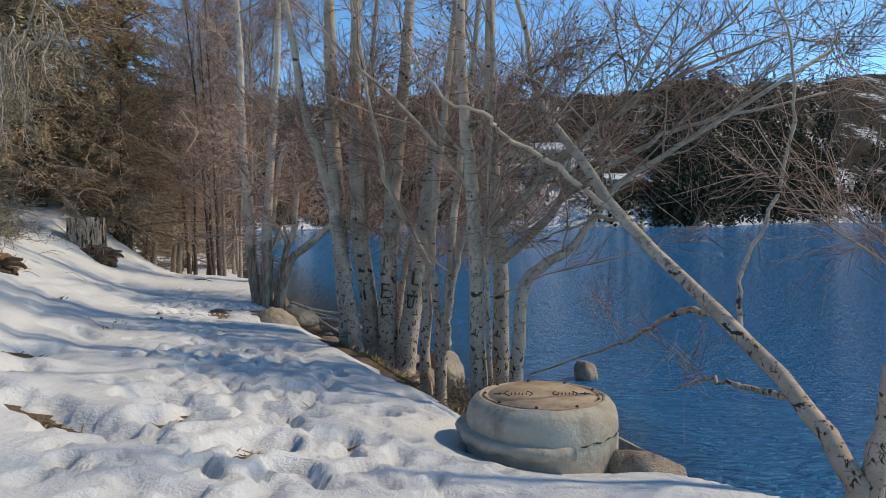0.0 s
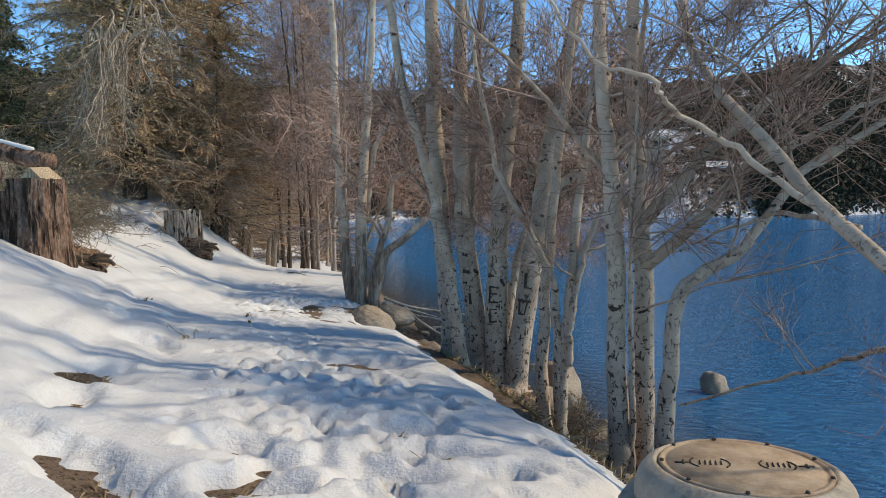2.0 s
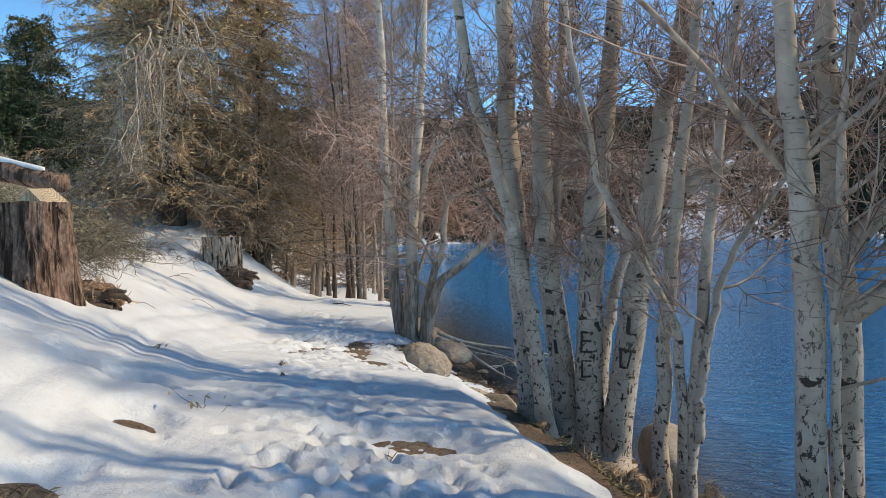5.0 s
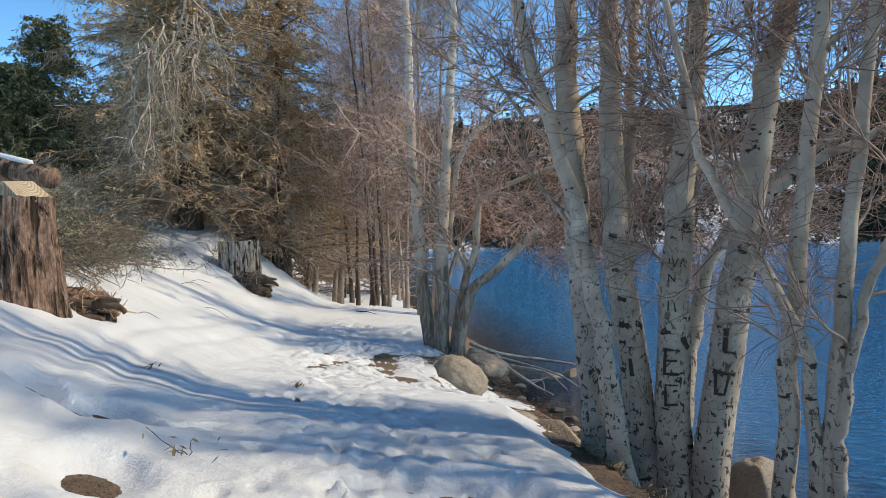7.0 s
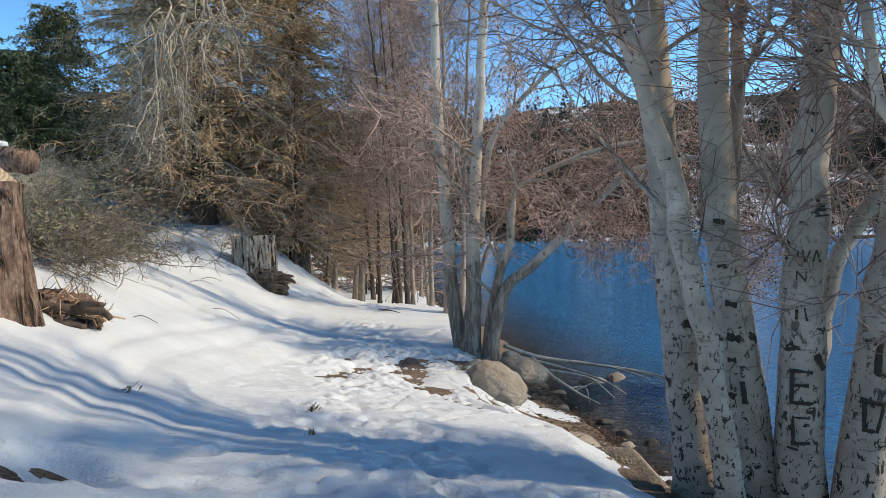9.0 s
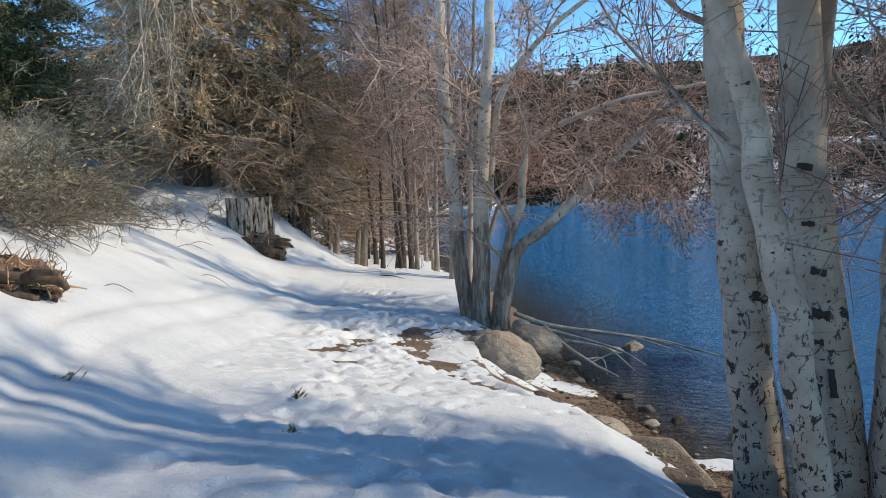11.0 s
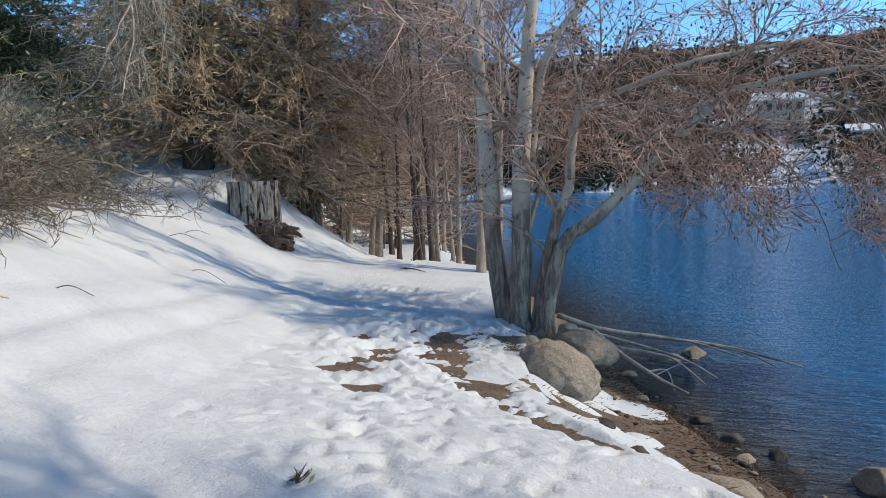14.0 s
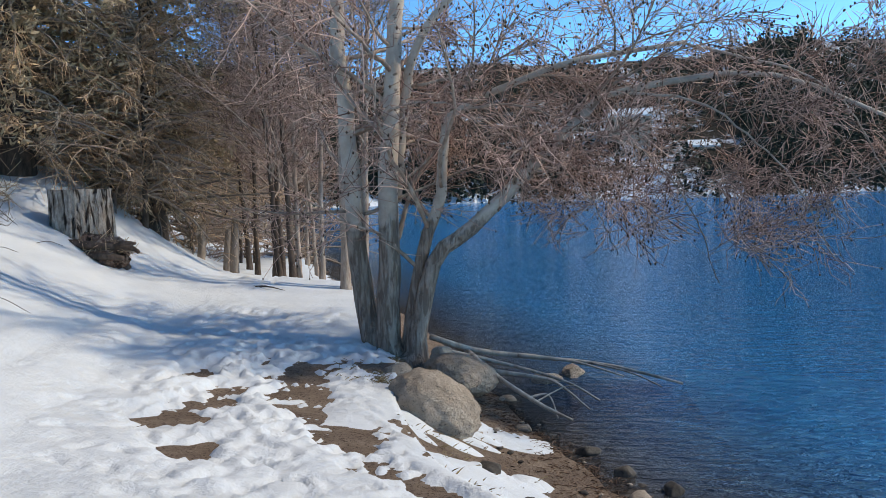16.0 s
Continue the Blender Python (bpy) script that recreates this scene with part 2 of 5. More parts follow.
INK = make_twig("dark_cast_relief", (0.04, 0.030, 0.024), (0.10, 0.078, 0.062))


# ---- mesh helpers ----
def mesh_object(name, verts, faces, mat, parent=None, label="", smooth=True):
    me = bpy.data.meshes.new(name)
    me.from_pydata(verts if isinstance(verts, list) else verts.tolist(), [], faces if isinstance(faces, list) else faces.tolist())
    me.materials.append(mat)
    if smooth:
        me.shade_smooth()
    ob = new(name, me)
    ob.parent = parent
    if label:
        ob["label"] = label
    return ob


def part(name, bm, mat, parent, label="", smooth=True):
    """Links a bmesh as one mesh object under a thing or a part."""
    me = bpy.data.meshes.new(name)
    bm.to_mesh(me)
    bm.free()
    me.materials.append(mat)
    if smooth:
        me.shade_smooth()
    ob = new(name, me)
    ob.parent = parent
    if label:
        ob["label"] = label
    return ob


def empty(name, at, label, category, group=""):
    e = new(name)
    e.empty_display_size = 0.2
    e.location = at
    return tagged(e, label, category, group)


class Tubes:
    """Collects tapered tubes, in coordinates relative to an origin."""

    def __init__(self, origin=(0, 0, 0)):
        self.v, self.f, self.n, self.o = [], [], 0, np.array(origin, float)

    def add(self, pts, radii, sides=6, lumps=0.0, rng=None, cap=True):
        p = np.asarray(pts, float) - self.o
        r = np.asarray(radii, float)
        d = np.gradient(p, axis=0)
        d /= np.linalg.norm(d, axis=1)[:, None] + 1e-9
        ref = np.array([0.31, 0.95, 0.05]) if abs(d[0, 2]) > 0.8 else np.array([0.05, 0.1, 1.0])
        u = np.cross(d, ref)
        u /= np.linalg.norm(u, axis=1)[:, None] + 1e-9
        w = np.cross(d, u)
        a = np.linspace(0, 2 * np.pi, sides, endpoint=False)
        rr = r[:, None] * np.ones(sides)[None]
        if lumps and rng is not None:
            rr = rr * (1 + lumps * rng.normal(size=rr.shape))
        ring = p[:, None] + rr[..., None] * (np.cos(a)[None, :, None] * u[:, None] + np.sin(a)[None, :, None] * w[:, None])
        k = len(p)
        i = np.arange(k - 1)[:, None] * sides
        j = np.arange(sides)[None]
        jn = (j + 1) % sides
        q = np.stack([i + j, i + jn, i + sides + jn, i + sides + j], -1).reshape(-1, 4) + self.n
        self.v.append(ring.reshape(-1, 3))
        self.f.extend(q.tolist())
        if cap:
            self.f.append((np.arange(sides)[::-1] + self.n).tolist())
            self.f.append((np.arange(sides) + self.n + (k - 1) * sides).tolist())
        self.n += k * sides

    def sticks(self, a, b, ra, rb):
        """Many straight three-sided twigs at once."""
        a, b = np.asarray(a) - self.o, np.asarray(b) - self.o
        d = b - a
        d /= np.linalg.norm(d, axis=1)[:, None] + 1e-9
        u = np.cross(d, np.array([0.37, 0.21, 0.9]))
        u /= np.linalg.norm(u, axis=1)[:, None] + 1e-9
        w = np.cross(d, u)
        rows = []
        for p, r in ((a, ra), (b, rb)):
            for ang in (0, 2.094, 4.189):
                rows.append(p + np.reshape(r, (-1, 1)) * (math.cos(ang) * u + math.sin(ang) * w))
        v = np.stack(rows, 1).reshape(-1, 3)
        base = np.arange(len(a))[:, None] * 6 + self.n
        quads = np.array([[i, (i + 1) % 3, 3 + (i + 1) % 3, 3 + i] for i in range(3)])
        self.v.append(v)
        self.f.extend((base[:, None, :] + quads[None]).reshape(-1, 4).tolist())
        self.n += len(v)

    def bent(self, a, b, ra, rb, rng, bow=0.12):
        """Twigs of two pieces, each with a bend of its own."""
        a, b = np.asarray(a), np.asarray(b)
        mid = (a + b) / 2 + rng.normal(0, bow, a.shape) * np.linalg.norm(b - a, axis=1)[:, None]
        rm = (np.asarray(ra) + np.asarray(rb)) / 2
        self.sticks(a, mid, ra, rm)
        self.sticks(mid, b, rm, rb)

    def make(self, name, mat, parent, label=""):
        if not self.v:
            return None
        return mesh_object(name, np.concatenate(self.v), self.f, mat, parent, label)


def fbm(x, y, scale, seed=0, octaves=3):
    """Smooth value noise on arrays, about -1 to 1."""
    out, amp, tot = np.zeros_like(x), 1.0, 0.0
    for o in range(octaves):
        fx, fy = x * scale + 17.3 * seed + 5.1 * o, y * scale - 9.7 * seed + 3.3 * o
        ix, iy = np.floor(fx).astype(np.int64), np.floor(fy).astype(np.int64)
        tx, ty = fx - ix, fy - iy
        tx, ty = tx * tx * (3 - 2 * tx), ty * ty * (3 - 2 * ty)

        def h(a, b):
            n = (a * 374761393 + b * 668265263 + seed * 1442695 + o * 977) & 0x7FFFFFFF
            n = ((n ^ (n >> 13)) * 1274126177) & 0x7FFFFFFF
            return ((n ^ (n >> 16)) & 0xFFFF) / 32767.5 - 1
        v = (h(ix, iy) * (1 - tx) + h(ix + 1, iy) * tx) * (1 - ty) + (h(ix, iy + 1) * (1 - tx) + h(ix + 1, iy + 1) * tx) * ty
        out += amp * v
        tot += amp
        amp, scale = amp * 0.5, scale * 2.03
    return out / tot


# ---- the lie of the land ----
WATER_Z = -2.12
Y_KEYS = [-8, 0, 3, 4.3, 5.2, 7, 9.5, 12, 13.6, 16.6, 19, 22, 26, 28.5, 31, 34, 40, 60, 120, 260]
PATH_X = [1.5, 0.0, -0.8, -1.15, -1.45, -2.1, -3.0, -4.1, -4.8, -5.9, -6.6, -7.5, -8.6, -9.3, -10.2, -11.2, -13.5, -22, -44, -90]
PATH_Z = [0.2, 0.15, 0.1, 0.07, 0.03, -0.05, -0.16, -0.30, -0.42, -0.80, -0.98, -1.02, -0.90, -0.88, -1.15, -1.55, -1.75, -1.6, -1.4, -1.3]
EDGE_X = [9, 6.5, 4.2, 2.5, 0.75, 0.12, -0.65, -1.5, -2.15, -3.9, -4.6, -4.9, -6.0, -6.8, -7.6, -8.6, -10.5, -18, -36, -80]
SHORE_X = [12, 9, 6.2, 4.4, 2.7, 1.75, 1.15, 0.75, 0.2, -0.75, -1.95, -3.1, -4.1, -5.0, -5.9, -7.0, -9.0, -16, -33, -76]


def keyed(values, y):
    """Smoothed linear interpolation along the shore."""
    return sum(np.interp(y + o, Y_KEYS, values) for o in (-0.6, -0.3, 0, 0.3, 0.6)) / 5


def ground_z(x, y):
    px, pz, ex, sx = (keyed(k, y) for k in (PATH_X, PATH_Z, EDGE_X, SHORE_X))
    d = x - px
    up = np.maximum(-d - 0.7, 0)
    steep = np.interp(y, [0, 8, 13, 19, 23, 27, 31, 40], [0.33, 0.36, 0.40, 0.47, 0.41, 0.45, 0.75, 0.6])
    near = np.minimum(up, 4.6) + 0.22 * np.maximum(up - 4.6, 0)
    z = pz - 0.10 * np.clip(d, -0.7, 50) + steep * (np.sqrt(near * near + 0.5) - 0.707)
    z = z - 0.3 * np.exp(-((x + 11.3) / 1.0) ** 2 - ((y - 25.9) / 1.4) ** 2)
    ez = pz - 0.10 * (ex - px) - 0.10
    f = np.clip((x - ex) / np.maximum(sx - ex, 0.3), 0, 1)
    bank = ez + (WATER_Z - ez) * (1 - (1 - f) ** 1.7)
    bed = WATER_Z - 0.22 * np.clip(x - sx, 0, 12)
    return np.where(x > sx, bed, np.where(x > ex, bank, z))


def ground_at(x, y):
    return float(ground_z(np.array([float(x)]), np.array([float(y)]))[0])


def grid_mesh(name, xs, ys, zfun, mat, parent=None, keep=None):
    gx, gy = np.meshgrid(xs, ys)
    gz = zfun(gx, gy)
    v = np.stack([gx, gy, gz], -1).reshape(-1, 3)
    nx, ny = len(xs), len(ys)
    i = (np.arange(ny - 1)[:, None] * nx + np.arange(nx - 1)[None]).reshape(-1)
    f = np.stack([i, i + 1, i + nx + 1, i + nx], -1)
    if keep is not None:
        k = keep(gx, gy, gz).reshape(-1)
        f = f[k[f].any(1)]
        used = np.unique(f)
        remap = np.zeros(len(v), int)
        remap[used] = np.arange(len(used))
        v, f = v[used], remap[f]
    return mesh_object(name, v, f, mat, parent)


def soil_z(x, y):
    return ground_z(x, y) + 0.035 * fbm(x, y, 1.1, 3, 4) - 0.03


# bare patches in the snow: x, y, half length across, half length along, turn
PATCHES = [(-3.79, 6.83, 0.2, 0.22, 0.3), (-2.47, 4.8, 0.13, 0.62, 1.02), (-2.28, 9.5, 0.36, 0.22, 0.0), (-6.4, 17.2, 0.22, 0.35, 0.0), (-6.3, 18.0, 0.24, 0.28, 0.0), (-6.45, 18.7, 0.18, 0.25, 0.0),
           (-5.2, 18.0, 0.27, 2.0, 0.50), (-3.75, 15.6, 0.20, 0.7, 0.75), (-7.0, 19.3, 0.2, 0.3, 0.3), (-5.7, 16.1, 0.16, 0.3, 0.4), (-3.4, 6.02, 0.11, 0.25, 0.3), (-4.75, 20.6, 0.6, 0.8, 0.1), (-2.14, 5.7, 0.13, 0.13, 0), (-1.17, 5.54, 0.19, 0.12, 0),
           (-5.9, 20.0, 0.35, 0.5, 0.1), (-9.9, 30.2, 0.8, 1.6, 0.1), (-5.56, 9.7, 0.2, 0.09, -0.3), (-4.25, 8.59, 0.15, 0.2, 0.7), (-5.2, 9.6, 0.2, 0.09, -0.3), (-5.0, 9.8, 0.19, 0.08, -0.3), (-1.05, 4.49, 0.13, 0.10, 0), (-1.73, 5.0, 0.14, 0.12, 0.3), (-1.75, 5.46, 0.12, 0.09, 0), (-1.13, 6.62, 0.14, 0.10, 0),
           (-0.46, 5.78, 0.1, 0.07, 0), (-0.87, 6.15, 0.16, 0.09, 0), (-0.57, 4.86, 0.12, 0.06, 0), (-2.15, 8.98, 0.30, 0.12, 0)]
# snow left lying on the shore: x, y, half lengths
ISLES = [(-3.15, 20.0, 0.35, 0.35), (-3.4, 17.4, 0.5, 0.6), (-4.8, 18.9, 0.3, 1.0), (-2.9, 16.3, 0.35, 0.5), (-0.9, 17.1, 0.4, 0.25), (-2.4, 15.6, 0.25, 0.4)]
rs = np.random.RandomState(17)
for _ in range(34):
    yy = rs.uniform(14.6, 21.0)
    ex, sx = float(np.interp(yy, Y_KEYS, EDGE_X)), float(np.interp(yy, Y_KEYS, SHORE_X))
    ISLES.append((ex + (sx - ex) * rs.uniform(0.0, 0.5), yy, rs.uniform(0.08, 0.24), rs.uniform(0.08, 0.3)))
rs = np.random.RandomState(11)
PRINTS = []
for _ in range(1300):
    yy = rs.uniform(1.2, 24)
    PRINTS.append((float(np.interp(yy, Y_KEYS, PATH_X)) + rs.normal(0.25, 0.62), yy, rs.uniform(0.05, 0.08), rs.uniform(0.11, 0.16), rs.normal(0.25, 0.5), (0.15 if rs.rand() < 0.12 and yy < 11 else rs.uniform(0.02, 0.06)) * (1.0 if yy < 9 else 0.6)))


def snow_depth(x, y):
    px, ex = keyed(PATH_X, y), keyed(EDGE_X, y)
    d = x - px
    lumps = fbm(x, y, 2.6, 5, 3)
    t = 0.115 + 0.045 * fbm(x, y, 0.55, 8, 3) + 0.013 * lumps
    tread = np.exp(-((d - 0.15) / 1.15) ** 2)
    t = t + tread * (0.016 * fbm(x, y, 7.5, 21, 3) + 0.010 * fbm(x, y, 12.0, 22, 2) - 0.008)
    # ski tracks that follow the foot of the slope
    for off, wid, dep in ((-2.05, 0.16, 0.045), (-2.55, 0.14, 0.04), (-3.2, 0.2, 0.03), (-1.35, 0.12, 0.02)):
        wob = 0.12 * np.sin(y * 0.5 + off)
        t = t - dep * np.exp(-((d - off - wob) / wid) ** 2) * np.clip((y - 2) / 4, 0, 1)
    # melting towards the shore
    e = (ex - x) + 0.16 * fbm(x, y, 1.4, 33, 4) - 0.32 * np.clip((y - 7) / 2, 0, 1) * np.clip((13.6 - y) / 1.0, 0, 1)
    t = np.minimum(t, -0.05 + 0.55 * np.clip(e + 0.10, -0.2, 5) * (0.5 + 0.5 * np.clip(e, 0, 1)) + 0.05 * np.clip(e, 0, 1))
    ragged = 0.38 * fbm(x, y, 2.4, 41, 3) + 0.36 * fbm(x, y, 7.5, 43, 3) + 0.30 * fbm(x * 1.0, y * 0.6, 15.0, 44, 2)
    for cx, cy, a, b, turn in PATCHES:
        c, s = math.cos(turn), math.sin(turn)
        u, v = (x - cx) * c + (y - cy) * s, -(x - cx) * s + (y - cy) * c
        q = np.sqrt((u / a) ** 2 + (v / b) ** 2) * (0.72 if b < 0.25 else 0.9) + ragged * (0.32 if b < 0.25 else 1.3 if b < 0.8 else 2.1)
        t = np.minimum(t, -0.04 + 0.13 * np.clip(q - 0.65, 0, 5))
    round_drum = np.hypot(x - 0.80, y - 5.35)
    t = t - 0.12 * np.exp(-((round_drum - 0.5) / 0.32) ** 2)
    thin = np.exp(-((x + 5.6) / 1.7) ** 2 - ((y - 18.2) / 3.0) ** 2)
    t = t - thin * (0.055 + 0.085 * fbm(x, y, 3.4, 52, 4) + 0.05 * fbm(x + 0.4 * y, y * 0.5, 9.0, 53, 3))
    flat = np.exp(-((x + 4.8) / 2.2) ** 2 - ((y - 17.5) / 3.4) ** 2)
    t = np.where(t > 0, t * (1 - 0.55 * flat), t)
    for cx, cy, a, b in ISLES:
        q = ((x - cx) / a) ** 2 + ((y - cy) / b) ** 2 + 1.1 * fbm(x, y, 3.0, 63, 4)
        t = np.maximum(t, 0.028 * (1 - q) - 0.006)
    return t


def add_prints(gx, gy, gz):
    for cx, cy, a, b, turn, dep in PRINTS:
        ix = np.searchsorted(gx[0], (cx - 0.4, cx + 0.4))
        iy = np.searchsorted(gy[:, 0], (cy - 0.4, cy + 0.4))
        if ix[0] == ix[1] or iy[0] == iy[1]:
            continue
        sl = (slice(iy[0], iy[1]), slice(ix[0], ix[1]))
        c, s = math.cos(turn), math.sin(turn)
        u, v = (gx[sl] - cx) * c + (gy[sl] - cy) * s, -(gx[sl] - cx) * s + (gy[sl] - cy) * c
        q = (u / a) ** 2 + (v / b) ** 2
        gz[sl] += -dep * np.exp(-q ** 3) + 0.2 * min(dep, 0.06) * np.exp(-((np.sqrt(q) - 1.35) / 0.3) ** 2)
    return gz


def snow_z(x, y):
    return add_prints(x, y, ground_z(x, y) + snow_depth(x, y))


def spaced(a, b, step):
    return np.linspace(a, b, int(round((b - a) / step)) + 1)


ground_xs = np.concatenate([spaced(-260, -60, 10)[:-1], spaced(-60, -14, 1.0)[:-1], spaced(-14, -7.5, 0.4)[:-1], spaced(-7.5, 5, 0.10)[:-1], spaced(5, 30, 1.0)])
ground_ys = np.concatenate([spaced(-60, -6, 3)[:-1], spaced(-6, 1, 0.5)[:-1], spaced(1, 24, 0.11)[:-1], spaced(24, 40, 0.4)[:-1], spaced(40, 90, 2)[:-1], spaced(90, 420, 10)])
ground = grid_mesh("ground", ground_xs, ground_ys, soil_z, DIRT)
tagged(ground, "brown bare soil of the lake bank and shore", "ground", kind="structure")
snow_xs = np.concatenate([spaced(-250, -60, 10)[:-1], spaced(-60, -20, 1.0)[:-1], spaced(-20, -9, 0.2)[:-1], spaced(-9, 4, 0.042)[:-1], spaced(4, 9, 0.25)])
snow_ys = np.concatenate([spaced(-50, -6, 3)[:-1], spaced(-6, 1.5, 0.4)[:-1], spaced(1.5, 22, 0.045)[:-1], spaced(22, 36, 0.12)[:-1], spaced(36, 80, 1.5)[:-1], spaced(80, 320, 10)])
snow = grid_mesh("snow_cover", snow_xs, snow_ys, snow_z, SNOW, None, lambda x, y, z: z > soil_z(x, y) - 0.03)
tagged(snow, "white trodden old snow with footprints and ski tracks", "snow", kind="structure")


def water_mesh():
    xs = np.concatenate([spaced(-6, 10, 0.4)[:-1], spaced(10, 40, 2)[:-1], spaced(40, 600, 40)])
    ys = np.concatenate([spaced(-60, 0, 4)[:-1], spaced(0, 34, 0.4)[:-1], spaced(34, 90, 3)[:-1], spaced(90, 640, 25)])
    xs = np.concatenate([spaced(-340, -40, 20)[:-1], spaced(-40, -6, 2)[:-1], xs])
    ob = grid_mesh("lake_water", xs, ys, lambda x, y: np.full_like(x, WATER_Z), WATER)
    co = np.zeros(len(ob.data.vertices) * 3)
    ob.data.vertices.foreach_get("co", co)
    co = co.reshape(-1, 3)
    dep = np.clip((co[:, 0] - keyed(SHORE_X, co[:, 1])) / 4.5, 0, 1)
    at = ob.data.attributes.new("depth", "FLOAT", "POINT")
    at.data.foreach_set("value", dep.astype(np.float32))
    return tagged(ob, "deep blue rippled lake water", "lake", kind="structure")


water_mesh()


# ---- the far shore ----
def far_hills():
    """Snowy wooded hills round the far side of the lake."""
    ang = np.radians(spaced(-60, 75, 0.5))
    up = np.array([0, 0.012, 0.03, 0.06, 0.1, 0.15, 0.21, 0.28, 0.36, 0.45, 0.55, 0.65, 0.78, 0.9, 1.0, 1.15])
    deg = np.degrees(ang)
    dist = np.interp(deg, [-60, -25, -10, 5, 15, 20, 27, 35, 75], [120, 150, 175, 195, 200, 215, 330, 380, 360])
    dist = dist + 5 * fbm(deg, deg * 0, 0.35, 4, 3)
    rise = np.interp(deg, [-60, -20, 0, 15, 22, 30, 75], [26, 30, 36, 40, 50, 70, 84]) * (1 + 0.10 * fbm(deg, deg * 0 + 3, 0.15, 6, 3))
    v, f, white = [], [], []
    for j, u in enumerate(up):
        r = dist * (1 + 0.75 * u)
        z = WATER_Z - 0.3 + rise * 1.5 * (u ** 0.85 if u <= 1 else 1 - (u - 1) * 2) + 2.2 * fbm(deg * 0.5, deg * 0 + u * 9, 0.9, 9, 4) * min(u * 6, 1)
        v.append(np.stack([r * np.sin(ang), r * np.cos(ang), z], -1))
        glade = np.exp(-((deg - 9.5) / 6.5) ** 2) * np.exp(-(u / 0.30) ** 4)
        white.append(np.clip(glade * 0.75 + 0.9 * np.exp(-(u / 0.045) ** 2), 0, 1))
    n = len(ang)
    for j in range(len(up) - 1):
        for i in range(n - 1):
            f.append([j * n + i, j * n + i + 1, (j + 1) * n + i + 1, (j + 1) * n + i])
    v = np.concatenate(v)
    hill = mesh_object("backdrop", v, f, HILL)
    hill.data.attributes.new("snow", "FLOAT", "POINT").data.foreach_set("value", np.concatenate(white).astype(np.float32))
    tagged(hill, "distant brushy hillside with patches of snow", "hill", kind="structure")
    # woods and brush on the hillside
    rng = np.random.RandomState(5)
    grid = v.reshape(len(up), n, 3)
    for name, count, mat, tall, label, seed in (("far_woods", 5600, FAR_WOOD, 1.0, "distant dark woods on the far hillside", 13), ("far_brush", 3600, FAR_BRUSH, 0.6, "distant bare brown brush on the far hillside", 31)):
        clouds = []
        for _ in range(count):
            headland = mat is FAR_WOOD and rng.rand() < 0.22
            i, j = rng.randint(152, 176) if headland else rng.randint(n - 1), min(int(rng.beta(1.1, 1.4) * 14), 13)
            a, b = rng.rand(2)
            p = (grid[j, i] * (1 - a) + grid[j, i + 1] * a) * (1 - b) + (grid[j + 1, i] * (1 - a) + grid[j + 1, i + 1] * a) * b
            dens = fbm(np.array([p[0]]), np.array([p[1]]), 0.022, seed, 3)[0]
            glade = math.exp(-((deg[i] - 9.5) / 6.5) ** 2) * (up[j] < 0.3)
            if (dens < -0.1 and not headland) or rng.rand() < glade * 0.85 or (mat is FAR_BRUSH and up[j] > 0.5):
                continue
            h = rng.uniform(4, 10) * tall
            m = 26
            w = h * rng.uniform(0.22, 0.38)
            s = rng.rand(m)
            clouds.append(p + np.stack([rng.normal(0, 0.55, m) * w * (1.05 - s), rng.normal(0, 0.55, m) * w * (1.05 - s), s * h], -1))
        ob = leaf_cloud(name, np.concatenate(clouds), 0.6 * tall, mat, None, (0, 0, 0), rng, 1.0)
        tagged(ob, label, "woods", kind="stuff")


def leaf_cloud(name, c, s, mat, parent, origin, rng, flat=0.6):
    """Many small pointed leaves, four-sided, each turned its own way."""
    n = len(c)
    a = rng.normal(0, 1, (n, 3)) * np.array([1, 1, flat])
    a /= np.linalg.norm(a, axis=1)[:, None]
    b = np.cross(a, rng.normal(0, 1, (n, 3)))
    b /= np.linalg.norm(b, axis=1)[:, None]
    ln = s * rng.uniform(0.6, 1.4, n)[:, None]
    wide = 0.3 if s < 0.5 else 0.7
    c = c - np.array(origin)
    v = np.stack([c - a * ln, c + b * ln * wide, c + a * ln, c - b * ln * wide], 1).reshape(-1, 3)
    ob = mesh_object(name, v, np.arange(n * 4).reshape(-1, 4), mat, parent, smooth=False)
    ob["kind"] = "stuff"
    return ob


far_hills()


# ---- trees ----
def unit(v):
    return v / (np.linalg.norm(v) + 1e-9)


def limb(p, d, length, n, wander, lift, rng):
    pts, p, d = [np.array(p, float)], np.array(p, float), unit(np.array(d, float))
    for _ in range(n):
        d = unit(d + rng.normal(0, wander, 3) + np.array([0, 0, lift]))
        p = p + d * length / n
        pts.append(p)
    return np.array(pts)


def spline(points, n=14):
    """A smooth line through a few points."""
    p = np.array(points, float)
    t = np.linspace(0, len(p) - 1, n)
    q = np.vstack([2 * p[0] - p[1], p, 2 * p[-1] - p[-2]])
    i = np.minimum(t.astype(int), len(p) - 2)
    u = (t - i)[:, None]
    a, b, c, d = q[i], q[i + 1], q[i + 2], q[i + 3]
    return 0.5 * (2 * b + (c - a) * u + (2 * a - 5 * b + 4 * c - d) * u ** 2 + (3 * b - a - 3 * c + d) * u ** 3)


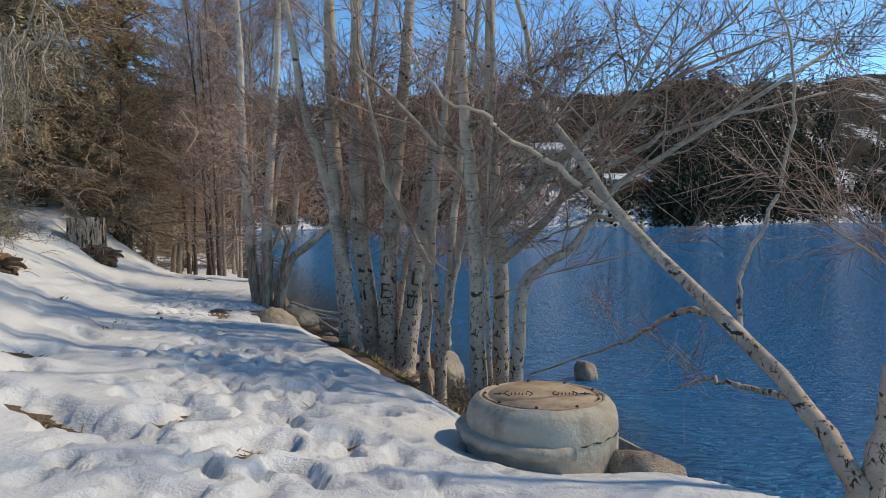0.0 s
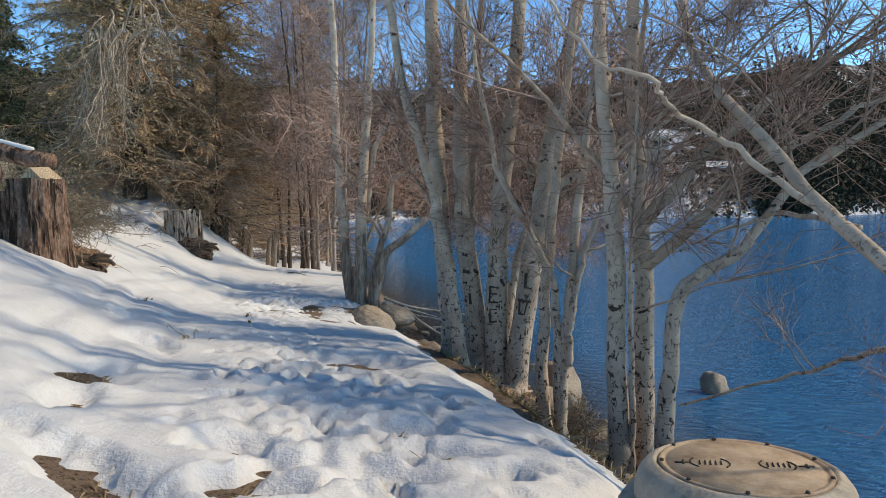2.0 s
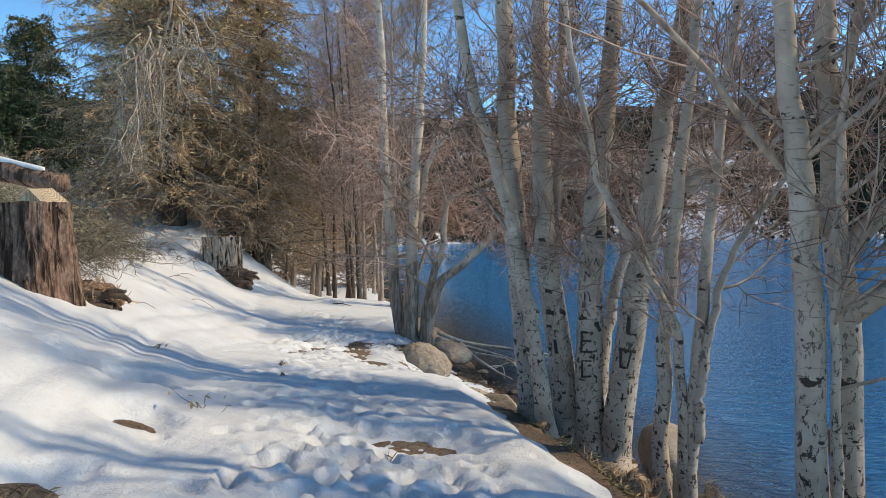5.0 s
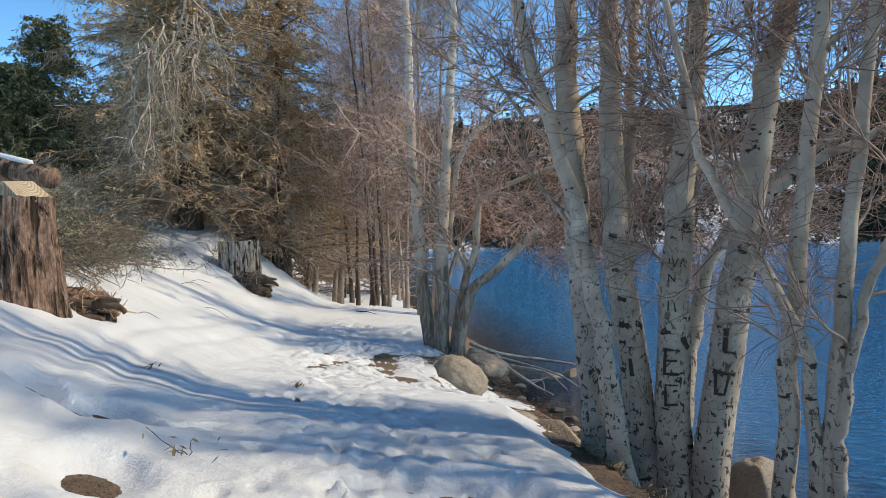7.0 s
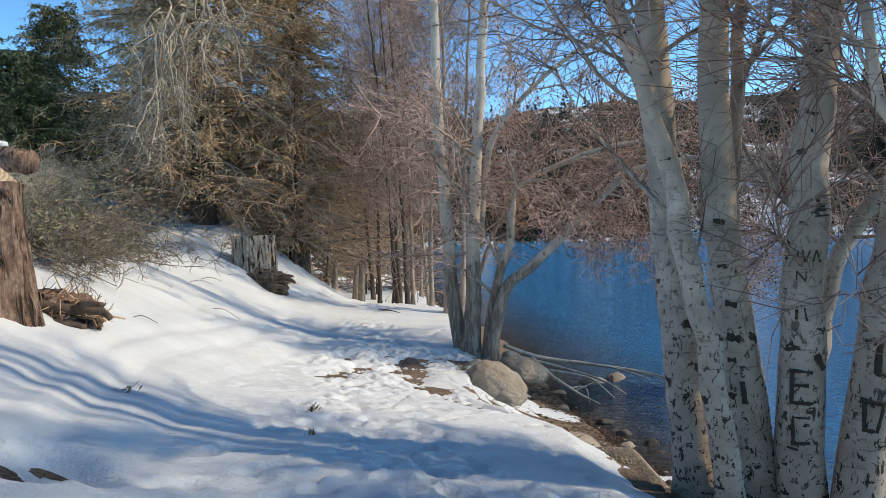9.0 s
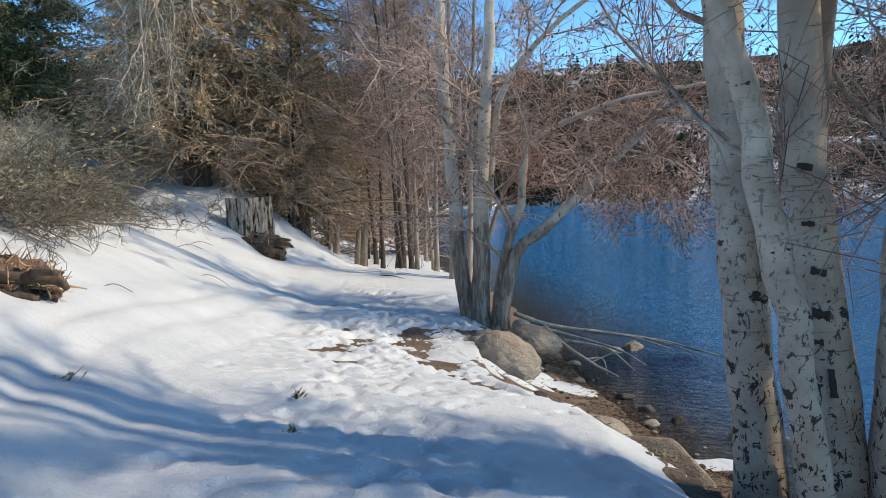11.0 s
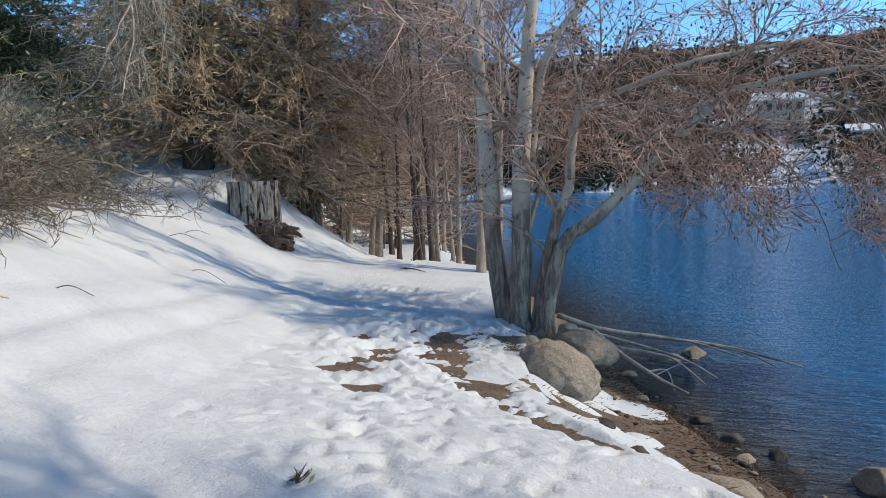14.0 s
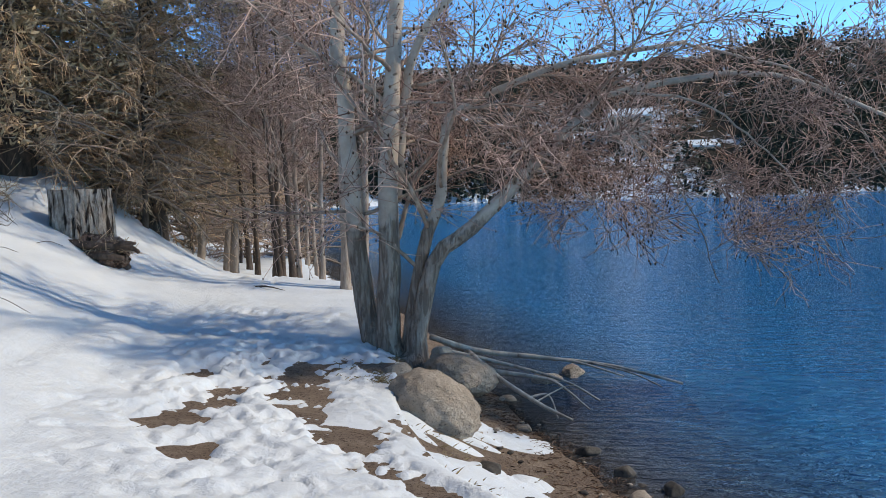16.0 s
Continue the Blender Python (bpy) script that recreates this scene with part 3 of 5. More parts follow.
def crown(tree, trunks, rng, limbs, limb_len, start, lean, origin, bark, twig, twigs_each=6, sub=6, lift=0.06, droop=-0.02, cones=0.0, twig_len=0.6, spread=1.0, singly=False, thick=1.0):
    """Boughs, branches and twigs that leave a tree's trunks."""
    big, fine, ends = Tubes(origin), Tubes(origin), []
    carriers = []
    for pts, rad in trunks:
        for _ in range(limbs):
            u = start + (1 - start) * rng.rand() ** 0.85
            i = u * (len(pts) - 1)
            k = int(min(i, len(pts) - 2))
            p = pts[k] + (pts[k + 1] - pts[k]) * (i - k)
            r = rad[k] + (rad[k + 1] - rad[k]) * (i - k)
            az = rng.uniform(0, 2 * np.pi)
            d = np.array([math.cos(az), math.sin(az), rng.uniform(0.15, 0.9)]) * np.array([spread, spread, 1]) + np.array(lean)
            ln = limb_len * rng.uniform(0.5, 1.1) * (1.15 - 0.6 * u)
            q = limb(p, d, ln, 7, 0.13, lift, rng)
            r0 = min(r * 0.45, thick * (0.006 + 0.0075 * ln))
            if singly:
                one = Tubes(origin)
                one.add(q, np.linspace(r0, r0 * 0.25, len(q)), 5)
                one.make("branch", bark, tree)
            else:
                big.add(q, np.linspace(r0, r0 * 0.25, len(q)), 5, cap=False)
            carriers.append((q, r0, ln))
    seconds = []
    for q, r0, ln in carriers:
        for _ in range(sub):
            i = rng.uniform(1.0, len(q) - 1.01)
            k = int(i)
            p = q[k] + (q[k + 1] - q[k]) * (i - k)
            d = unit(q[k + 1] - q[k]) + rng.normal(0, 0.55, 3)
            l2 = ln * rng.uniform(0.25, 0.55)
            s = limb(p, d, l2, 3, 0.18, droop, rng)
            fine.add(s, np.linspace(r0 * 0.32, 0.0025 * thick, len(s)), 3, cap=False)
            seconds.append(s)
        seconds.append(q[3:])
    for s in seconds:
        m = twigs_each
        i = rng.uniform(0, len(s) - 1.01, m)
        k = i.astype(int)
        p = s[k] + (s[k + 1] - s[k]) * (i - k)[:, None]
        d = (s[k + 1] - s[k])
        d = d / (np.linalg.norm(d, axis=1)[:, None] + 1e-9) + rng.normal(0, 0.6, (m, 3)) + np.array([0, 0, droop])
        d /= np.linalg.norm(d, axis=1)[:, None]
        e = p + d * (twig_len * rng.uniform(0.35, 1.1, m))[:, None]
        fine.bent(p, e, np.full(m, 0.0044 * thick), np.full(m, 0.0022 * thick), rng)
        ends.append(e)
    rest = big.make("branchwork", bark, tree)
    haze = fine.make("twig_haze", twig, tree)
    for ob in (rest, haze):
        if ob:
            ob["kind"] = "stuff"
    if cones > 0:
        e = np.concatenate(ends)
        e = e[rng.rand(len(e)) < cones] - np.array(origin)
        n = len(e)
        s = thick * rng.uniform(0.007, 0.0125, n)[:, None]
        o = np.array([[1, 0, 0], [0, 1, 0], [-1, 0, 0], [0, -1, 0], [0, 0, 1.6], [0, 0, -1.6]])
        v = (e[:, None] + s[:, None] * o[None]).reshape(-1, 3)
        t = np.array([[0, 1, 4], [1, 2, 4], [2, 3, 4], [3, 0, 4], [1, 0, 5], [2, 1, 5], [3, 2, 5], [0, 3, 5]])
        f = (np.arange(n)[:, None, None] * 6 + t[None]).reshape(-1, 3)
        mesh_object("cone_scatter", v, f, CONE, tree)["kind"] = "stuff"


def trunk_part(tree, origin, pts, rad, bark, rng, sides=14, name="trunk"):
    t = Tubes(origin)
    t.add(pts, rad, sides, 0.025, rng)
    ob = t.make(name, bark, tree)
    co = np.zeros(len(ob.data.vertices) * 3)
    ob.data.vertices.foreach_get("co", co)
    z = co.reshape(-1, 3)[:, 2]
    at = ob.data.attributes.new("low", "FLOAT", "POINT")
    at.data.foreach_set("value", np.clip((3.4 - z) / 2.3, 0, 1).astype(np.float32))
    return ob


def alder(points, r0, r1, label, seed, bark=PALE, twig=TWIG_PALE, limbs=13, limb_len=2.6, start=0.3, lean=(0, 0, 0.2), stems=(), group="alders on the bank", name="alder_tree", singly=True, flare=0.55, **kw):
    """A bare broad-leaved tree: a trunk through the given points, further stems, boughs and twigs."""
    rng = np.random.RandomState(seed)
    base = points[0]
    origin = (base[0], base[1], base[2])
    tree = empty(name, origin, label, "tree", group)
    trunks = []
    for k, (pp, a, b) in enumerate([(points, r0, r1), *stems]):
        pts = spline(pp, 26)
        rad = np.linspace(a, b, len(pts))
        if k == 0 or pp[0][2] < base[2] + 0.3:
            rad = rad * (1 + flare * np.exp(-np.arange(len(pts)) / 1.3))
        rad = rad * (np.clip(1.0 - 0.25 * np.clip(pts[:, 2] - 4.2, 0, None), 0.15, 1) if base[1] < 14 else 1.0)
        pts = pts + rng.normal(0, 0.012, pts.shape)
        trunk_part(tree, origin, pts, rad, bark, rng, name="trunk" if k == 0 else "stem")
        trunks.append((pts, rad))
    crown(tree, trunks, rng, limbs, limb_len, start, lean, origin, LIMB, twig, singly=singly, **kw)
    return tree


def up_from(x, y, dx, dy, h, z=None, kink=0.0):
    """Points of a trunk from its foot: leaning by (dx, dy) at height h."""
    z = ground_at(x, y) - 0.15 if z is None else z
    return [(x, y, z), (x + 0.22 * dx + kink, y + 0.22 * dy, z + 0.3 * h), (x + 0.55 * dx, y + 0.55 * dy, z + 0.62 * h), (x + dx, y + dy, z + h)]


TALL = 9.5


def reach(points, height=TALL):
    """Lets a trunk go on upwards in the way that its upper end points."""
    a, b = np.array(points[-2]), np.array(points[-1])
    d = unit((b - a) * np.array([0.7, 0.7, 1.0]))
    out = list(points)
    k = max((height - b[2]) / max(d[2], 0.3), 0.5)
    out.append(tuple(b + d * k * 0.5 + np.array([0.05, 0.04, 0])))
    out.append(tuple(b + d * k))
    return out


PALE_L = "bare alder with pale grey bark on the lake bank"
OUT = (0.55, -0.05, 0.05)
# the pair by the drum
alder(reach([(0.51, 8.25, -0.95), (0.51, 8.25, -0.4), (0.46, 8.25, 0.87), (0.43, 8.25, 1.75), (0.35, 8.25, 2.41), (0.29, 8.25, 3.42)]), 0.105, 0.035, PALE_L, 1,
      limb_len=2.6, lean=OUT, start=0.30, cones=0.16, limbs=10, twigs_each=10, stems=[([(0.62, 8.2, -0.9), (0.60, 8.17, 0.3), (0.58, 8.17, 1.6), (0.66, 8.1, 3.0)], 0.033, 0.016)])
alder(reach([(0.78, 8.5, -1.0), (0.77, 8.5, -0.5), (0.76, 8.5, 0.84), (0.68, 8.5, 1.75), (0.64, 8.5, 2.7), (0.62, 8.5, 3.48)]), 0.11, 0.035, "bare pale alder with boughs forking out over the lake", 2,
      limb_len=3.4, lean=OUT, start=0.30, cones=0.2, limbs=9, twigs_each=10, twig=TWIG_PALE,
      stems=[([(0.72, 8.5, 1.35), (1.1, 8.5, 1.8), (1.55, 8.5, 2.27), (2.09, 8.5, 2.67), (2.6, 8.6, 3.0), (4.2, 8.9, 3.7)], 0.065, 0.015),
             ([(0.75, 8.45, 1.0), (1.22, 8.3, 1.44), (1.56, 8.3, 1.84), (2.27, 8.3, 2.24), (2.78, 8.3, 2.5), (4.4, 8.4, 2.9)], 0.06, 0.012)])
alder([(0.90, 8.05, -1.0), (0.88, 8.05, -0.43), (0.92, 8.05, 0.18), (1.0, 8.05, 0.82), (1.27, 8.05, 1.02), (1.6, 8.05, 1.27), (1.96, 8.05, 1.83), (2.55, 8.05, 2.21), (4.3, 8.1, 3.3)], 0.088, 0.02,
      "crooked alder stem bent out over the water", 3, limbs=14, limb_len=2.4, lean=(0.5, 0, 0.2), start=0.4, cones=0.15, twig=TWIG_PALE, thick=0.8)
# the thick clump
alder(reach([(-1.22, 11.75, -0.95), (-1.27, 11.72, -0.5), (-1.35, 11.7, 0.0), (-1.45, 11.7, 0.7), (-1.58, 11.7, 1.4), (-1.74, 11.7, 2.1), (-1.94, 11.7, 2.8), (-2.18, 11.7, 3.76)]), 0.105, 0.045, "slim pale alder leaning away from the clump", 4, limb_len=2.3, start=0.36, limbs=9, sub=8, twigs_each=10, twig_len=0.7, cones=0.04)
alder(reach([(-1.42, 12.4, -0.95), (-1.45, 12.4, -0.5), (-1.49, 12.4, 0.0), (-1.57, 12.4, 0.7), (-1.63, 12.4, 1.4), (-1.68, 12.4, 2.1), (-1.72, 12.4, 2.8), (-1.75, 12.4, 3.72)]), 0.165, 0.09, PALE_L, 5, start=0.36, limbs=9, sub=8, twigs_each=10, twig_len=0.7, cones=0.04, limb_len=2.3)
THICK = alder(reach([(-0.98, 12.15, -1.0), (-1.02, 12.15, -0.55), (-1.10, 12.15, -0.08), (-1.22, 12.15, 0.89), (-1.27, 12.15, 1.54), (-1.30, 12.15, 2.62), (-1.31, 12.15, 3.69)]), 0.175, 0.07, "thick pale alder trunk with dark bark scars", 6, start=0.36, limbs=9, sub=8, twigs_each=10, twig_len=0.7, cones=0.04,
      limb_len=2.4, stems=[(reach([(-1.19, 12.3, 0.8), (-1.16, 12.35, 1.54), (-1.11, 12.35, 2.61), (-1.06, 12.35, 3.67)]), 0.07, 0.025)])
CARVED = alder(reach([(-0.77, 12.0, -1.05), (-0.78, 12.0, -0.7), (-0.78, 12.0, 0.2), (-0.74, 12.0, 1.0), (-0.69, 12.0, 1.9), (-0.61, 12.0, 2.58), (-0.52, 12.0, 3.63)]), 0.18, 0.07, "thick pale alder trunk with carved letters", 7, start=0.36, limbs=9, sub=8, twigs_each=10, twig_len=0.7, cones=0.04, limb_len=2.4,
      stems=[([(-0.70, 12.35, -0.7), (-0.55, 12.5, 0.3), (-0.35, 12.6, 1.2), (0.2, 12.7, 1.9), (1.2, 12.8, 2.8), (2.0, 12.9, 4.2)], 0.085, 0.03)])
LEANER = alder(reach([(-0.53, 11.9, -1.1), (-0.50, 11.9, -0.85), (-0.31, 11.9, 0.46), (-0.20, 11.9, 1.29), (-0.09, 11.9, 2.02), (0.04, 11.9, 2.78), (0.2, 11.9, 3.5)]), 0.18, 0.07, "thick pale alder trunk leaning towards the lake", 8, start=0.36, limbs=9, sub=8, twigs_each=10, twig_len=0.7, cones=0.05, limb_len=2.6, lean=(0.2, 0, 0.2),
      stems=[([(-0.06, 11.95, 1.7), (0.4, 12.0, 2.05), (1.0, 12.0, 2.35), (2.2, 12.1, 3.2)], 0.06, 0.02)])
# slender stems before the clump
alder([(0.07, 10.5, -1.3), (0.05, 10.5, -0.38), (0.0, 10.5, 0.3), (-0.05, 10.5, 0.74), (-0.39, 10.5, 1.35), (-0.62, 10.5, 1.85), (-0.73, 10.5, 2.13), (-0.95, 10.5, 3.17), (-1.2, 10.5, 4.6)], 0.058, 0.02, "slender crooked alder stem before the clump", 9, limb_len=1.2, limbs=10)
alder(reach([(-0.13, 10.6, -1.3), (-0.15, 10.6, -0.39), (-0.09, 10.6, 0.86), (0.01, 10.6, 1.9), (0.13, 10.6, 3.08)], 8), 0.085, 0.03, PALE_L, 10, limb_len=1.8, limbs=12, start=0.35)
alder(reach([(0.1, 10.5, -1.4), (0.11, 10.5, -0.38), (0.21, 10.5, 0.87), (0.30, 10.5, 1.89), (0.45, 10.5, 3.05)], 8), 0.068, 0.03, PALE_L, 11, limb_len=1.8, limbs=9, start=0.35, lean=(0.4, 0, 0.1),
      stems=[([(0.16, 10.45, -0.4), (0.2, 10.45, 0.23), (0.35, 10.45, 1.02), (0.6, 10.4, 1.6), (1.3, 10.2, 2.6)], 0.05, 0.02)])
# the many-stemmed tree at the water
alder(reach([(-5.3, 22.1, -1.5), (-5.36, 22.1, -1.1), (-5.51, 22.1, -0.1), (-5.59, 22.1, 1.27), (-5.69, 22.1, 2.62), (-5.78, 22.1, 4.21)], 9), 0.20, 0.06, "many-stemmed bare alder among boulders at the water", 12,
      limbs=13, limb_len=3.2, start=0.28, lean=(0.25, 0.2, 0.0), cones=0.5, twig=TWIG_SUNLIT, droop=-0.10, lift=0.0, bark=FURROWED, sub=8, twigs_each=9, thick=1.6, flare=1.15,
      stems=[(reach([(-5.05, 21.95, -1.5), (-5.08, 21.95, -1.1), (-5.05, 21.95, -0.1), (-5.04, 21.95, 1.26), (-4.94, 21.95, 2.42), (-4.83, 21.95, 4.17)], 9), 0.21, 0.06),
             ([(-4.8, 22.0, -1.5), (-4.77, 22.0, -1.1), (-4.61, 22.0, -0.1), (-4.27, 22.0, 1.07), (-4.17, 22.0, 1.87), (-3.93, 22.0, 2.39), (-2.44, 21.8, 2.95), (-0.56, 22.38, 3.31)], 0.125, 0.03),
             ([(-4.68, 21.85, -1.5), (-4.63, 21.85, -1.0), (-4.33, 21.85, 0.17), (-3.69, 21.8, 0.70), (-2.87, 22.08, 1.50), (-2.13, 22.15, 2.22), (-1.56, 22.23, 2.59), (0.72, 22.60, 2.85), (2.79, 22.98, 2.14)], 0.15, 0.025),
             ([(-1.56, 22.23, 2.59), (-0.18, 22.45, 2.35), (1.14, 22.68, 1.25), (1.88, 22.83, -0.06)], 0.022, 0.006),
             ([(-2.25, 22.15, 2.11), (-1.10, 22.38, 1.67), (-0.36, 22.52, 0.67), (0.03, 22.60, -0.36)], 0.020, 0.006),
             ([(-0.56, 22.38, 3.31), (1.60, 22.68, 2.65), (2.82, 22.90, 1.02)], 0.022, 0.006),
             ([(-3.09, 22.08, 1.31), (-2.22, 22.30, 1.33), (-1.52, 22.45, 0.12)], 0.018, 0.006),
             ([(-4.95, 22.2, 1.0), (-4.78, 22.2, 2.42), (-4.4, 22.0, 3.6), (-2.88, 22.15, 4.99), (-0.20, 22.60, 6.30)], 0.09, 0.03)])
# the slanting pair at the start
alder([(2.72, 4.6, -0.6), (2.67, 4.6, -0.16), (2.52, 5.0, 0.25), (2.17, 5.8, 0.82), (1.66, 6.75, 1.56), (1.38, 7.4, 2.18), (1.09, 8.1, 2.83), (1.05, 8.5, 3.5), (0.75, 8.9, 5.0)], 0.075, 0.025,
      "slanting pale alder leaning over the water by the drum", 14, limbs=2, limb_len=0.9, start=0.5, cones=0.25, sub=4, twigs_each=5, thick=0.6,
      stems=[([(1.66, 6.75, 1.52), (1.32, 6.9, 1.82), (0.95, 6.95, 2.12), (0.60, 6.5, 2.22), (0.45, 6.25, 2.36), (0.1, 6.3, 2.5), (-0.25, 6.5, 3.0)], 0.027, 0.009),
             ([(2.17, 5.8, 0.76), (2.12, 6.5, 0.66), (2.1, 8.0, 0.16), (1.11, 8.6, -0.35)], 0.032, 0.010),
             ([(2.45, 5.1, 0.27), (2.41, 5.8, 0.18), (2.28, 6.2, 0.13), (2.08, 6.5, -0.04)], 0.026, 0.006),
             ([(2.35, 5.6, 0.60), (2.31, 5.6, 0.97), (2.44, 5.6, 1.32), (2.6, 5.6, 1.71), (2.7, 5.6, 2.31), (2.64, 5.6, 2.9), (2.45, 5.7, 3.5)], 0.020, 0.008),
             ([(1.84, 6.6, 1.43), (1.75, 7.6, 1.5), (1.6, 8.2, 1.42), (1.22, 8.3, 1.26), (0.95, 8.3, 1.1)], 0.024, 0.007)])
alder([(2.78, 4.6, -0.6), (2.77, 4.6, -0.2), (2.85, 4.6, 0.21), (2.94, 4.6, 0.75), (3.06, 4.7, 1.47), (3.3, 4.8, 3.0), (3.4, 5.0, 5.5)], 0.085, 0.03, "pale alder trunk rising from the bank", 15, limbs=12, limb_len=2.6, start=0.6, cones=0.2, lean=(-0.1, 0.3, 0.1), twig=TWIG_PALE, thick=0.7, twigs_each=9)

# trunks farther along the shore
k = 40
for x, y, h, r, pale in ((-10.0, 33, 8, 0.13, 0), (-9.2, 32, 8.5, 0.11, 1), (-8.55, 32, 8, 0.12, 1), (-11.45, 35, 8, 0.12, 0), (-10.55, 34.2, 8, 0.15, 0), (-6.85, 27.3, 8, 0.15, 1), (-6.5, 27.6, 8, 0.13, 1), (-9.0, 30.6, 8, 0.12, 0), (-9.45, 30.9, 8, 0.10, 0),
                         (-12.4, 37, 8, 0.14, 0), (-9.9, 37, 8, 0.10, 1), (-13.5, 41, 8, 0.13, 0), (-14.6, 43, 8, 0.15, 0), (-11.6, 42, 8, 0.13, 1)):
    rr = np.random.RandomState(k)
    alder(up_from(x, y, rr.normal(0, 0.8), rr.normal(0, 0.5), h * 1.5), r * 0.68, 0.025, "grey bare alder farther along the shore" if pale else "dark bare tree trunk farther along the shore", k,
          bark=LIMB if pale else DARKB, twig=TWIG_RED, limbs=32, limb_len=3.3, start=0.22, lean=(0.1, -0.1, 0.2), group="trees farther along the shore", name="bare_tree", singly=False, sub=6, twigs_each=7, twig_len=0.9, thick=1.6)
    k += 1


def bush(at, size, stems, label, seed, bark, twig, leaf=None, leaves=0, name="shrub", arch=0.0, group="", length=None, sub=7, twigs_each=9):
    """A many-stemmed shrub or small tree with a tangle of twigs."""
    rng = np.random.RandomState(seed)
    b = empty(name, at, label, "shrub", group)
    trunks = []
    t = Tubes(at)
    for _ in range(stems):
        az = rng.uniform(0, 2 * np.pi)
        r = rng.uniform(0.2, 1.0)
        tip = np.array(at) + np.array([math.cos(az) * r * size[0], math.sin(az) * r * size[1], size[2] * rng.uniform(0.55, 1.0) * (1 - arch * r)])
        mid = np.array(at) * 0.45 + tip * 0.55 + np.array([0, 0, size[2] * (0.12 + 0.3 * arch)])
        pts = spline([tuple(at), tuple(mid), tuple(tip)], 9) + rng.normal(0, 0.03, (9, 3))
        rad = np.linspace(0.016 * size[2] ** 0.5, 0.005, 9)
        t.add(pts, rad, 5, cap=False)
        trunks.append((pts, rad))
    t.make("stem_clump", bark, b)["kind"] = "stuff"
    crown(b, trunks, rng, 5, (length or 0.4 * max(size)), 0.25, (0, 0, 0), at, bark, twig, sub=sub, twigs_each=twigs_each, twig_len=0.16 * max(size) ** 0.7, droop=-0.08 * (1 + arch))
    if leaves:
        ends = np.concatenate([p for p, _ in trunks])
        c = ends[rng.randint(len(ends), size=leaves)] + rng.normal(0, 0.13, (leaves, 3)) * np.array(size)
        leaf_cloud("foliage", c, 0.05, leaf, b, at, rng)
    return b


def conifer(x, y, h, width, label, seed, mat=NEEDLE, dead=0.3, boughs=150, z=None, sprays=26, low=0.12, dry_mat=None, name="conifer", droop=-0.10):
    """A conifer: trunk, drooping boughs and sprays of needles, ragged, with bare dead boughs low down."""
    rng = np.random.RandomState(seed)
    z = ground_at(x, y) - 0.2 if z is None else z
    o = (x, y, z)
    tree = empty(name, o, label, "tree", "conifers on the slope" if name == "conifer" else "bare bushes past the stump")
    tp = spline([o, (x + 0.1, y, z + h * 0.4), (x + rng.normal(0, 0.2), y, z + h)], 16)
    trunk_part(tree, o, tp, np.linspace(0.028 if dead <= 1 else 0.012, 0.002, 16) * h, DARKB, rng, 9)
    big, dry, pts, dirs = Tubes(o), Tubes(o), [], []
    for _ in range(boughs):
        u = low + (0.98 - low) * rng.rand() ** 1.1
        az = rng.uniform(0, 2 * np.pi)
        ln = width * (1 - u) ** 0.42 * rng.uniform(0.35, 1.1)
        p0 = np.array([x, y, z + h * u])
        q = limb(p0, (math.cos(az), math.sin(az), 0.15 if dead <= 1 else rng.uniform(-0.1, 1.1)), ln, 6, 0.10, droop, rng)
        big.add(q, np.linspace(0.014 + 0.010 * ln, 0.009, 7), 4, cap=False)
        bare = dead > 1 or rng.rand() < dead * (1.3 - u)
        m = sprays
        i = rng.uniform(1.0, 5.99, m)
        k = i.astype(int)
        c = q[k] + (q[k + 1] - q[k]) * (i - k)[:, None]
        d = (q[k + 1] - q[k]) / (ln / 6 + 1e-6) * 0.6 + rng.normal(0, 0.5, (m, 3)) + np.array([0, 0, -0.35])
        e = c + d * ((0.62 if bare and dead <= 1 else 0.42) * rng.uniform(0.4, 1.1, m))[:, None] * (0.6 + 0.12 * ln)
        dry.bent(c, e, np.full(m, 0.009 if dead <= 1 else 0.013), np.full(m, 0.004 if dead <= 1 else 0.006), rng, 0.16)
        if not bare:
            for s in np.linspace(0.15, 1.0, 8):
                pts.append(c + (e - c) * s + rng.normal(0, 0.05, (m, 3)))
    big.make("boughwork", GREY if dead <= 1 else LIMB, tree)["kind"] = "stuff"
    dry.make("twig_haze", dry_mat or TWIG_GREY, tree, "bare twigs")["kind"] = "stuff"
    if not pts:
        return tree
    n = boughs * 60
    u = low + (0.95 - low) * rng.rand(n)
    az, r = rng.uniform(0, 2 * np.pi, n), width * 0.55 * (1 - u) ** 0.42 * np.sqrt(rng.rand(n))
    clump = fbm(az * 2.2, u * 9.0, 1.0, seed, 3)
    inner = np.stack([x + np.cos(az) * r, y + np.sin(az) * r, z + h * u + 0.5 * clump], -1)[clump > -0.1]
    leaf_cloud("inner_foliage", inner, 0.095, mat, tree, o, rng, 0.8)
    leaf_cloud("foliage", np.concatenate(pts), 0.075, mat, tree, o, rng, 0.8)
    return tree


